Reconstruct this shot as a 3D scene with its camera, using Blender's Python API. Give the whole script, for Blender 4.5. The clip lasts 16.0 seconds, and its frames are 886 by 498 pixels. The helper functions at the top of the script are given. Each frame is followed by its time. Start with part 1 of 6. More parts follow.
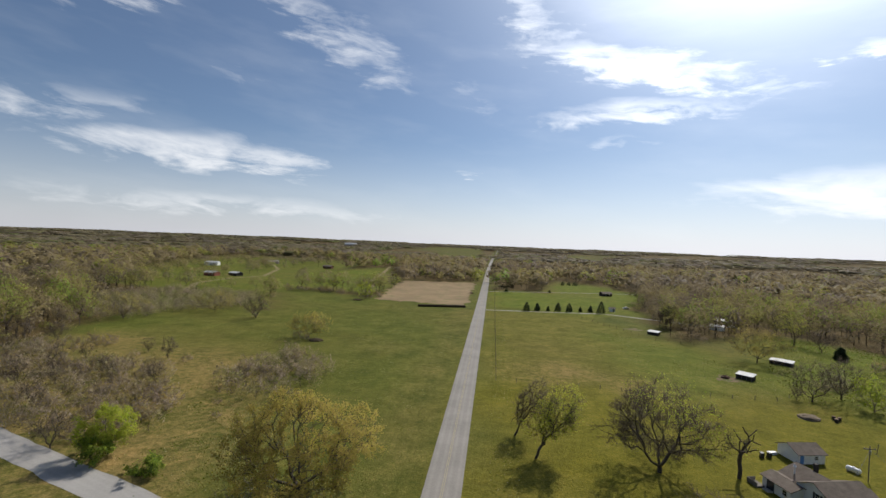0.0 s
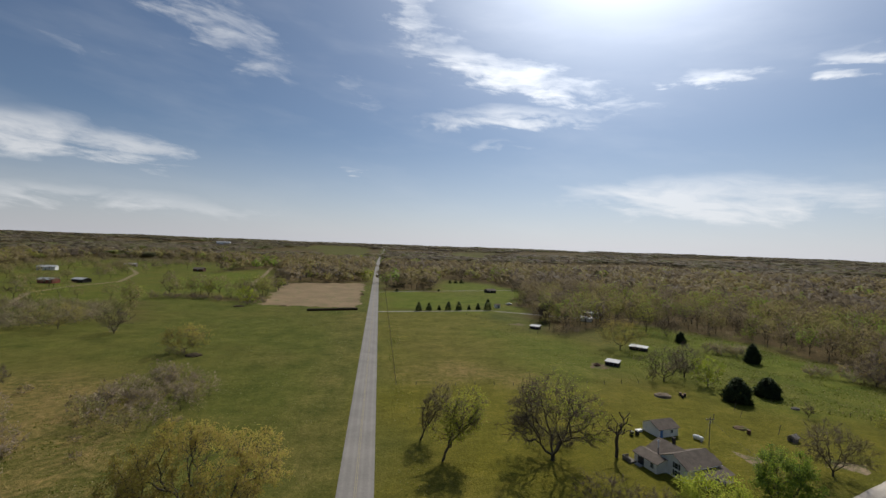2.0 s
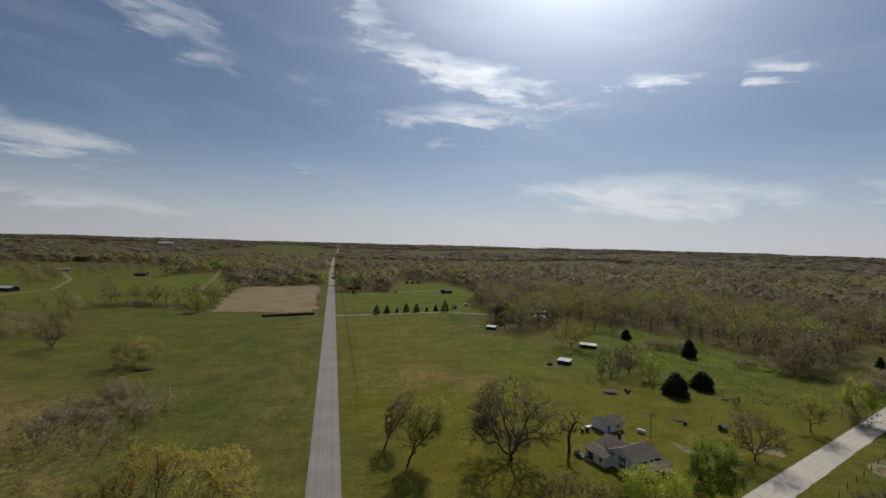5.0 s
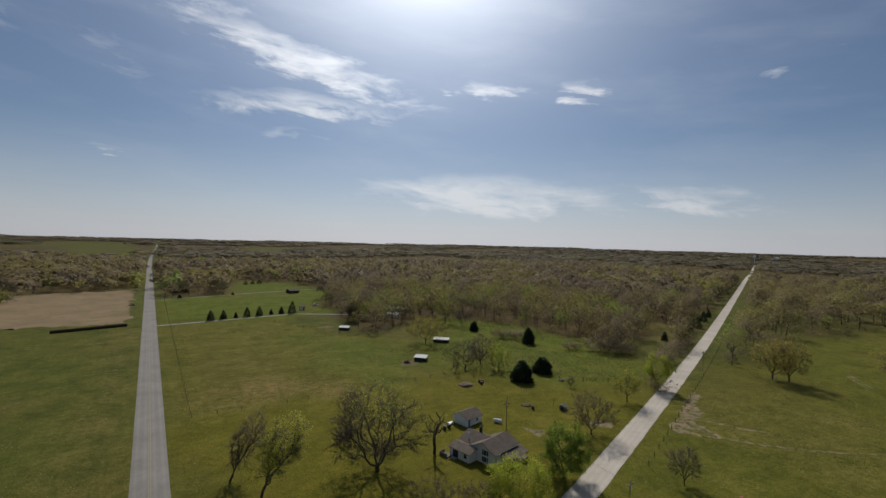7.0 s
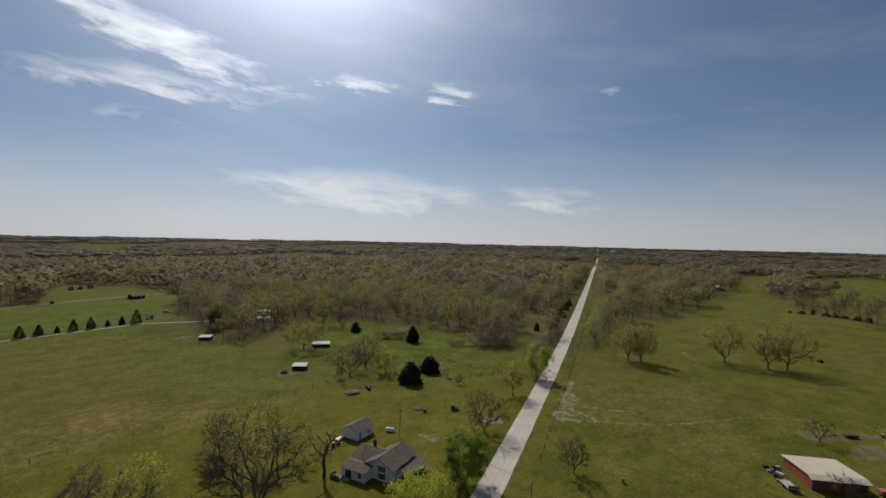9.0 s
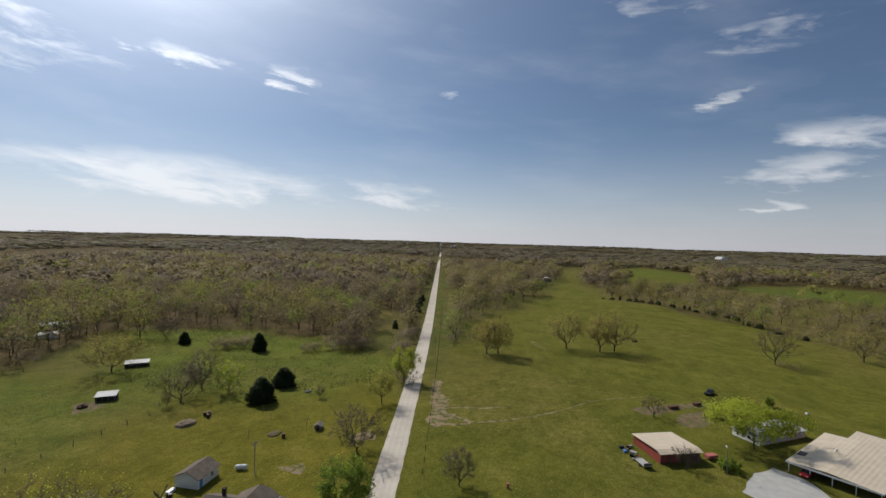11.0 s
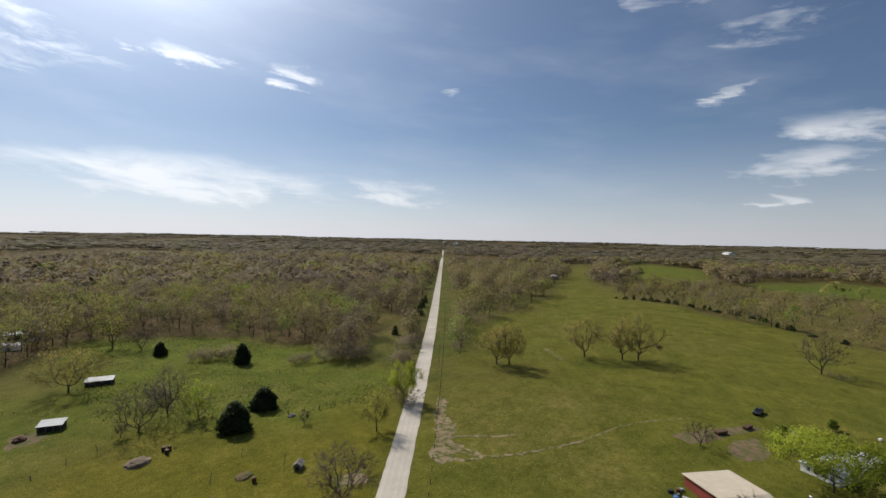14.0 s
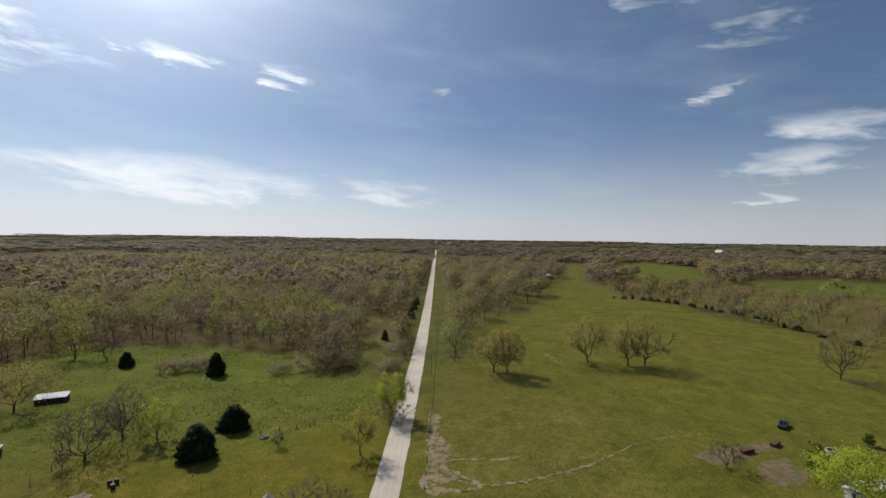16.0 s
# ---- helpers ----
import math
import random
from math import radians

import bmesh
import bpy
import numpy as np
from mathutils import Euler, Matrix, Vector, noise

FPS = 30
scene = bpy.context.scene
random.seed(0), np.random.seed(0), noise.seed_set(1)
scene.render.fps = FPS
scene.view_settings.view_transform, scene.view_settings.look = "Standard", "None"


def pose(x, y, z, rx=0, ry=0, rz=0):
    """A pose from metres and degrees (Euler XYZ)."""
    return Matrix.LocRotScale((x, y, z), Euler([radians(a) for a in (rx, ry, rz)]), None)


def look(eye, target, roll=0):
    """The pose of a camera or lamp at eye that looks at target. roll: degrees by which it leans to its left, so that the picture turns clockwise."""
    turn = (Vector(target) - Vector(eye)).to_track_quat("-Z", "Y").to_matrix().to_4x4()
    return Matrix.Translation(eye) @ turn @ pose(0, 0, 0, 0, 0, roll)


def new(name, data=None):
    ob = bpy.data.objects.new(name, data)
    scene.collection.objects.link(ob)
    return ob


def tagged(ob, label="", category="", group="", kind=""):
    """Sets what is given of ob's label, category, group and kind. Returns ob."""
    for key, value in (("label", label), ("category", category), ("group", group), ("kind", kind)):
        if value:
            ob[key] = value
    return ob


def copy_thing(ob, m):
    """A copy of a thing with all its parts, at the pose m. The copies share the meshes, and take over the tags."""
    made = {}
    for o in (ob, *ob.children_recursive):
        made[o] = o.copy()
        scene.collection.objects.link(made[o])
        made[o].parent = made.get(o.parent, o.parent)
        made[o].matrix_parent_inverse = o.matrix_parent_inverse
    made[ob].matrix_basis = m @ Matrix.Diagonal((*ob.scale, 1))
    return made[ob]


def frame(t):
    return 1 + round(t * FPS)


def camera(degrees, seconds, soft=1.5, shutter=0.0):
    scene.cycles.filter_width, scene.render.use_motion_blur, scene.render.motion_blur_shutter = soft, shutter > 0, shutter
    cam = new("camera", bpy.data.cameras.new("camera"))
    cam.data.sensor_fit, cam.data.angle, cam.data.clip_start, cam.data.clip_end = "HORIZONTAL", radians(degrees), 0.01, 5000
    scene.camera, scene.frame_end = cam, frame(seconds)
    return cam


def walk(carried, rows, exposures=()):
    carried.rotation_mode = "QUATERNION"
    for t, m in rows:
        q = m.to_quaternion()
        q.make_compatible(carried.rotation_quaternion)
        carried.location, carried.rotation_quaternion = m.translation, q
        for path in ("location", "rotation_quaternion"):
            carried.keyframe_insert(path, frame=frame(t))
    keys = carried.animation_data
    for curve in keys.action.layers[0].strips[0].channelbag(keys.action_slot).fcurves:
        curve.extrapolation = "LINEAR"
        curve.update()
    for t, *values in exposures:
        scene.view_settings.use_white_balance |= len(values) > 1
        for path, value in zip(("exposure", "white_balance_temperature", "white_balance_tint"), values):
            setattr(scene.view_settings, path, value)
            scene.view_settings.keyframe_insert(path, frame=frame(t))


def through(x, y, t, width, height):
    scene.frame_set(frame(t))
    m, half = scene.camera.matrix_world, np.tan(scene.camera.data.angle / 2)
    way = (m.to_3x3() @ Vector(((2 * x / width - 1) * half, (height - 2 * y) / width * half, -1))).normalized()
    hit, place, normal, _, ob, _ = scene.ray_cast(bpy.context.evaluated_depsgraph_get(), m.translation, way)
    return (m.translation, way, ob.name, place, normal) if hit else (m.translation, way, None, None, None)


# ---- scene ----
cam = camera(89.07, 16.0, soft=1.5)

# seconds, x, y, z of the drone, heading (clockwise from +y), pitch, roll in degrees
FLIGHT = [
    (0.0, 7.10, 44.44, 42.91, -6.43, -0.88, 2.30),
    (0.5, 5.23, 44.62, 43.15, -2.71, -0.73, 2.34),
    (1.0, 3.98, 44.76, 43.68, 2.73, -0.61, 2.24),
    (1.5, 3.31, 44.80, 44.46, 5.57, -0.68, 2.18),
    (2.0, 2.79, 44.63, 45.05, 8.04, -0.62, 2.09),
    (2.5, 2.50, 44.37, 45.78, 9.61, -0.72, 1.96),
    (3.0, 2.36, 44.13, 46.67, 10.42, -0.83, 1.82),
    (5.3, 0.40, 41.08, 48.78, 15.41, -0.74, 1.45),
    (5.5, 0.24, 41.88, 48.88, 17.94, -0.90, 1.31),
    (6.0, -0.16, 44.16, 49.05, 24.06, -0.76, 1.28),
    (6.5, -0.40, 45.92, 49.17, 29.09, -0.85, 1.61),
    (7.0, -0.76, 48.23, 49.36, 33.14, -0.80, 1.48),
    (7.5, -1.60, 50.16, 49.80, 38.82, -0.86, 1.54),
    (8.0, -2.30, 52.27, 50.19, 45.44, -0.90, 1.64),
    (8.5, -1.03, 54.67, 50.04, 47.86, -0.87, 1.39),
    (9.0, 0.72, 56.99, 50.00, 49.10, -0.98, 1.30),
    (9.5, 2.20, 59.84, 50.17, 51.61, -1.13, 1.35),
    (10.0, 3.44, 63.41, 50.22, 58.88, -1.09, 1.63),
    (10.2, 3.88, 64.74, 50.22, 62.93, -1.06, 1.63),
    (12.3, 15.47, 75.19, 50.67, 70.68, -1.28, 1.53),
    (12.5, 16.86, 75.70, 50.65, 70.75, -1.37, 1.37),
    (13.0, 20.27, 76.80, 50.64, 70.91, -1.48, 1.52),
    (13.5, 23.46, 77.23, 50.58, 69.87, -1.50, 1.40),
    (14.0, 26.73, 77.81, 50.34, 68.40, -1.51, 1.18),
    (14.5, 29.97, 78.89, 50.05, 68.29, -1.46, 0.92),
    (15.0, 33.01, 80.06, 49.79, 68.72, -1.40, 1.08),
    (15.5, 36.25, 81.27, 49.70, 69.11, -1.42, 1.14),
    (16.0, 39.67, 82.54, 49.65, 69.30, -1.51, 0.81),
]


def aim(x, y, z, heading, pitch, roll):
    h, p = radians(heading), radians(pitch)
    way = (math.sin(h) * math.cos(p), math.cos(h) * math.cos(p), math.sin(p))
    return look((x, y, z), (x + 100 * way[0], y + 100 * way[1], z + 100 * way[2]), roll)


EXPOSURE = [(0.0, 0.25), (0.5, 0.10), (1.5, -0.06), (3.0, -0.35), (5.5, -0.42), (7.0, -0.43), (9.0, -0.38), (10.2, -0.20), (12.5, 0.10), (14.0, 0.07), (16.0, 0.02)]
walk(cam, [(t, aim(*row)) for t, *row in FLIGHT], EXPOSURE)

# ---- light ----
SUN_AZ, SUN_EL = 30.0, 42.0
sun_way = Vector((math.sin(radians(SUN_AZ)) * math.cos(radians(SUN_EL)), math.cos(radians(SUN_AZ)) * math.cos(radians(SUN_EL)), math.sin(radians(SUN_EL))))
sun = new("sun", bpy.data.lights.new("sun", "SUN"))
sun.data.energy, sun.data.angle, sun.data.color = 3.35, radians(0.55), (1.0, 0.95, 0.86)
sun.matrix_world = look(sun_way * 200, (0, 0, 0))

# cirrus clouds: azimuth, elevation, half length, half height, tilt (degrees), density
CLOUDS = [
    (16.4, 20.4, 15, 2.0, -13, 1.1), (5.1, 25.0, 8, 2.6, -44, 0.75), (16.0, 15.7, 12, 1.4, 1, 0.9), (12.7, 12.2, 5.6, 0.8, 6, 0.6),
    (-4.0, 8.6, 2.0, 0.35, 2, 0.8), (38.9, 18.7, 4.6, 1.2, -3, 1.0), (49.8, 18.4, 3.2, 1.3, -7, 1.0), (39.3, 5.9, 16, 2.6, -3, 1.1),
    (60.7, 5.9, 8, 1.5, -8, 0.9), (-38.3, 9.2, 11, 2.4, 3, 1.1), (-27.5, 8.6, 6.0, 1.8, -4, 1.1), (-32.1, 3.6, 21, 1.6, -1, 0.75),
]
CLOUDS += [
    (-48.0, 12.3, 7, 1.6, 10, 0.7), (-44.0, 23.2, 8, 1.8, 12, 0.7), (-20.2, 23.3, 11, 2.8, -26, 0.75), (-29.1, 19.1, 4.4, 1.4, 14, 0.4),
    (106.4, 7.6, 5.2, 1.7, 6, 1.0), (110.4, 11.1, 6.2, 1.8, -8, 0.9), (105.1, 4.6, 2.5, 0.6, -2, 0.9), (100.1, 16.3, 2.2, 1.1, 32, 0.7),
    (104.5, 22.2, 5.0, 2.2, 6, 0.6), (71.1, 18.4, 2.6, 2.0, 28, 0.6), (92.2, 25.9, 6.0, 1.2, -9, 0.6), (-3.7, 18.4, 5.0, 1.4, -31, 0.4),
]


def build_sky():
    world = bpy.data.worlds.new("sky")
    scene.world = world
    world.use_nodes = True
    tree = world.node_tree
    nodes, links = tree.nodes, tree.links
    nodes.clear()

    def put(socket, value):
        if isinstance(value, (int, float)):
            socket.default_value = value
        elif isinstance(value, tuple):
            socket.default_value = value
        else:
            links.new(value, socket)

    def m(op, a, b=0.0, c=0.0, clamp=False):
        n = nodes.new("ShaderNodeMath")
        n.operation, n.use_clamp = op, clamp
        put(n.inputs[0], a), put(n.inputs[1], b), put(n.inputs[2], c)
        return n.outputs[0]

    def fbm(vector, scale, detail, rough=0.55):
        n = nodes.new("ShaderNodeTexNoise")
        n.inputs["Scale"].default_value, n.inputs["Detail"].default_value, n.inputs["Roughness"].default_value = scale, detail, rough
        links.new(vector, n.inputs["Vector"])
        return n.outputs[0]

    def mix(f, a, b):
        n = nodes.new("ShaderNodeMix")
        n.data_type = "RGBA"
        put(n.inputs[0], f), put(n.inputs[6], a), put(n.inputs[7], b)
        return n.outputs[2]

    way = nodes.new("ShaderNodeTexCoord").outputs["Generated"]
    sep = nodes.new("ShaderNodeSeparateXYZ")
    links.new(way, sep.inputs[0])
    x, y, z = sep.outputs
    deg = 180 / math.pi
    az = m("MULTIPLY", m("ARCTAN2", x, y), deg)
    el = m("MULTIPLY", m("ARCSINE", z), deg)
    plane = nodes.new("ShaderNodeCombineXYZ")
    put(plane.inputs[0], m("MULTIPLY", az, 0.070)), put(plane.inputs[1], m("MULTIPLY_ADD", el, 0.26, m("MULTIPLY", az, 0.02)))
    broad = fbm(plane.outputs[0], 0.8, 4, 0.55)
    swirl = nodes.new("ShaderNodeTexNoise")
    swirl.inputs["Scale"].default_value, swirl.inputs["Detail"].default_value = 1.3, 3.0
    links.new(plane.outputs[0], swirl.inputs["Vector"])
    drift = nodes.new("ShaderNodeVectorMath")
    drift.operation = "MULTIPLY_ADD"
    links.new(swirl.outputs["Color"], drift.inputs[0])
    drift.inputs[1].default_value = (0.5, 0.9, 0.0)
    links.new(plane.outputs[0], drift.inputs[2])
    flow = fbm(drift.outputs[0], 2.0, 8, 0.6)
    fine = flow
    warp_u = m("MULTIPLY", m("SUBTRACT", fbm(plane.outputs[0], 2.3, 6, 0.62), 0.5), 15.0)
    warp_v = m("MULTIPLY_ADD", m("SUBTRACT", broad, 0.5), 4.0, m("MULTIPLY", m("SUBTRACT", flow, 0.5), 4.5))
    az_w, el_w = m("ADD", az, warp_u), m("ADD", el, warp_v)
    total = None
    for a, e, length, height, tilt, dense in CLOUDS:
        c, s = math.cos(radians(tilt)), math.sin(radians(tilt))
        da, de = m("SUBTRACT", az_w, a), m("SUBTRACT", el_w, e)
        u = m("MULTIPLY_ADD", da, c / length, m("MULTIPLY", de, s / length))
        v = m("MULTIPLY_ADD", da, -s / height, m("MULTIPLY", de, c / height))
        r2 = m("MULTIPLY_ADD", u, u, m("MULTIPLY", v, v))
        k = m("MULTIPLY", m("SUBTRACT", 1.0, m("MULTIPLY", r2, 0.62), clamp=True), dense)
        total = k if total is None else m("MAXIMUM", total, k)
    veil = m("MULTIPLY", m("MULTIPLY", m("SUBTRACT", broad, 0.47, clamp=True), flow), 0.8)
    ragged = m("ADD", m("MULTIPLY", total, 1.05), m("MULTIPLY_ADD", fine, 3.0, -1.85))
    dense = m("MULTIPLY", m("MULTIPLY", ragged, 1.0, clamp=True), m("MULTIPLY", total, 1.2, clamp=True))
    dense = m("ADD", dense, veil, clamp=True)
    # glow of thin haze round the sun
    dot = nodes.new("ShaderNodeVectorMath")
    dot.operation = "DOT_PRODUCT"
    links.new(way, dot.inputs[0])
    dot.inputs[1].default_value = sun_way
    angle = m("MULTIPLY", m("ARCCOSINE", m("MINIMUM", dot.outputs["Value"], 0.99999)), deg)
    glow = m("MULTIPLY", m("EXPONENT", m("MULTIPLY", angle, -1 / 7.3)), GLOW)
    wide = m("MULTIPLY", m("EXPONENT", m("MULTIPLY", angle, -1 / 27.0)), GLOW_WIDE)
    near_horizon = m("SUBTRACT", 1.0, m("DIVIDE", el, 13.5), clamp=True)
    haze = m("MULTIPLY", m("POWER", near_horizon, 1.6), HAZE)
    bright = m("MULTIPLY_ADD", m("EXPONENT", m("MULTIPLY", angle, -1 / 30.0)), 1.7, 0.72)
    veil_tone = nodes.new("ShaderNodeVectorMath")
    veil_tone.operation = "SCALE"
    veil_tone.inputs[0].default_value = HAZE_COLOUR[:3]
    links.new(bright, veil_tone.inputs["Scale"])
    air = nodes.new("ShaderNodeTexSky")
    air.sky_type, air.sun_disc = "NISHITA", False
    air.sun_elevation, air.sun_rotation = radians(SUN_EL), radians(SUN_AZ)
    air.altitude, air.air_density, air.dust_density, air.ozone_density = 600, 1.0, 0.2, 3.5
    blue = nodes.new("ShaderNodeVectorMath")
    blue.operation = "MULTIPLY"
    links.new(air.outputs[0], blue.inputs[0])
    blue.inputs[1].default_value = (SKY * 1.03, SKY * 1.02, SKY * 1.04)
    tone = mix(haze, blue.outputs[0], veil_tone.outputs[0])
    white = m("ADD", 0.80, m("MULTIPLY_ADD", glow, 1.1, m("MULTIPLY", wide, 0.5)))
    cloud = nodes.new("ShaderNodeCombineColor")
    put(cloud.inputs[0], white), put(cloud.inputs[1], m("MULTIPLY", white, 1.01)), put(cloud.inputs[2], m("MULTIPLY", white, 1.03))
    tone = mix(m("MULTIPLY", dense, 0.74), tone, cloud.outputs[0])
    lit = nodes.new("ShaderNodeVectorMath")
    lit.operation = "ADD"
    halo = nodes.new("ShaderNodeCombineColor")
    put(halo.inputs[0], m("MULTIPLY_ADD", wide, 0.84, glow)), put(halo.inputs[1], m("MULTIPLY_ADD", wide, 1.02, m("MULTIPLY", glow, 1.02))), put(halo.inputs[2], m("MULTIPLY_ADD", wide, 1.25, m("MULTIPLY", glow, 1.04)))
    links.new(tone, lit.inputs[0]), links.new(halo.outputs[0], lit.inputs[1])
    back, out = nodes.new("ShaderNodeBackground"), nodes.new("ShaderNodeOutputWorld")
    links.new(lit.outputs[0], back.inputs[0])
    links.new(back.outputs[0], out.inputs[0])


SKY, HAZE, HAZE_COLOUR, GLOW, GLOW_WIDE = 0.056, 0.80, (0.580, 0.596, 0.665, 1), 6.4, 0.25
build_sky()

# ---- materials ----
def shader(name):
    mat = bpy.data.materials.new(name)
    mat.use_nodes = True
    nodes, links = mat.node_tree.nodes, mat.node_tree.links
    return mat, nodes, links, nodes["Principled BSDF"]


def noise_node(nodes, links, vector, scale, detail=5.0, rough=0.55):
    n = nodes.new("ShaderNodeTexNoise")
    n.inputs["Scale"].default_value, n.inputs["Detail"].default_value, n.inputs["Roughness"].default_value = scale, detail, rough
    links.new(vector, n.inputs["Vector"])
    return n.outputs[0]


def ramp_node(nodes, links, fac, stops):
    n = nodes.new("ShaderNodeValToRGB")
    bar = n.color_ramp.elements
    while len(bar) < len(stops):
        bar.new(0.5)
    for e, (at, c) in zip(bar, stops):
        e.position, e.color = at, (*c, 1)
    links.new(fac, n.inputs[0])
    return n.outputs[0]


def mix_node(nodes, links, fac, a, b, kind="MIX"):
    n = nodes.new("ShaderNodeMix")
    n.data_type, n.blend_type = "RGBA", kind
    for socket, v in ((n.inputs[0], fac), (n.inputs[6], a), (n.inputs[7], b)):
        if isinstance(v, (int, float)):
            socket.default_value = v
        elif isinstance(v, tuple):
            socket.default_value = (*v, 1)
        else:
            links.new(v, socket)
    return n.outputs[2]


def math_node(nodes, links, op, a, b=0.0, c=0.0, clamp=False):
    n = nodes.new("ShaderNodeMath")
    n.operation, n.use_clamp = op, clamp
    for socket, v in zip(n.inputs, (a, b, c)):
        if isinstance(v, (int, float)):
            socket.default_value = v
        else:
            links.new(v, socket)
    return n.outputs[0]


def place_of(nodes):
    return nodes.new("ShaderNodeNewGeometry").outputs["Position"]


def surface(name, low, high, coarse=0.4, fine=6.0, rough=0.8, bump=0.3, metal=0.0, worn=None, worn_at=0.62):
    """A two-tone weathered surface with coarse stains, fine grain and bump; worn: the colour of worn patches."""
    mat, nodes, links, bsdf = shader(name)
    at = nodes.new("ShaderNodeTexCoord").outputs["Object"]
    big, small = noise_node(nodes, links, at, coarse, 4), noise_node(nodes, links, at, fine, 6, 0.65)
    both = math_node(nodes, links, "MULTIPLY_ADD", small, 0.45, math_node(nodes, links, "MULTIPLY", big, 0.55))
    colour = ramp_node(nodes, links, both, ((0.33, low), (0.67, high)))
    if worn:
        patch = ramp_node(nodes, links, noise_node(nodes, links, at, coarse * 2.7, 7, 0.7), ((worn_at, (0, 0, 0)), (worn_at + 0.08, (1, 1, 1))))
        colour = mix_node(nodes, links, patch, colour, worn)
    links.new(colour, bsdf.inputs["Base Color"])
    bsdf.inputs["Roughness"].default_value, bsdf.inputs["Metallic"].default_value = rough, metal
    bsdf.inputs["Specular IOR Level"].default_value = 0.1 if rough >= 0.8 else 0.4
    b = nodes.new("ShaderNodeBump")
    b.inputs["Strength"].default_value, b.inputs["Distance"].default_value = bump, 0.03
    links.new(small, b.inputs["Height"])
    links.new(b.outputs[0], bsdf.inputs["Normal"])
    return mat


def ribbed(name, low, high, axis, period, rough=0.6, metal=0.0, depth=0.02):
    """Sheet or boards with ribs across one object axis."""
    mat = surface(name, low, high, 0.5, 9.0, rough, 0.2, metal)
    nodes, links = mat.node_tree.nodes, mat.node_tree.links
    bsdf = nodes["Principled BSDF"]
    at = nodes.new("ShaderNodeTexCoord").outputs["Object"]
    sep = nodes.new("ShaderNodeSeparateXYZ")
    links.new(at, sep.inputs[0])
    wave = math_node(nodes, links, "PINGPONG", math_node(nodes, links, "DIVIDE", sep.outputs[axis], period), 0.5)
    b = nodes.new("ShaderNodeBump")
    b.inputs["Strength"].default_value, b.inputs["Distance"].default_value = 0.8, depth * 4
    links.new(wave, b.inputs["Height"])
    links.new(b.outputs[0], bsdf.inputs["Normal"])
    return mat


def foliage(name, stops, through=0.35, attr="tone"):
    """Leaves and twigs whose colour follows each plant's own tone; light comes through them."""
    mat, nodes, links, bsdf = shader(name)
    tone = nodes.new("ShaderNodeAttribute")
    tone.attribute_name = attr
    grain = noise_node(nodes, links, place_of(nodes), 0.6, 3)
    f = math_node(nodes, links, "ADD", tone.outputs["Fac"], math_node(nodes, links, "MULTIPLY", math_node(nodes, links, "SUBTRACT", grain, 0.5), 0.22))
    colour = ramp_node(nodes, links, f, stops)
    links.new(colour, bsdf.inputs["Base Color"])
    bsdf.inputs["Roughness"].default_value = 0.75
    bsdf.inputs["Specular IOR Level"].default_value = 0.15
    glow = nodes.new("ShaderNodeBsdfTranslucent")
    links.new(colour, glow.inputs[0])
    mixer = nodes.new("ShaderNodeMixShader")
    mixer.inputs[0].default_value = through
    links.new(bsdf.outputs[0], mixer.inputs[1]), links.new(glow.outputs[0], mixer.inputs[2])
    links.new(mixer.outputs[0], nodes["Material Output"].inputs[0])
    return mat


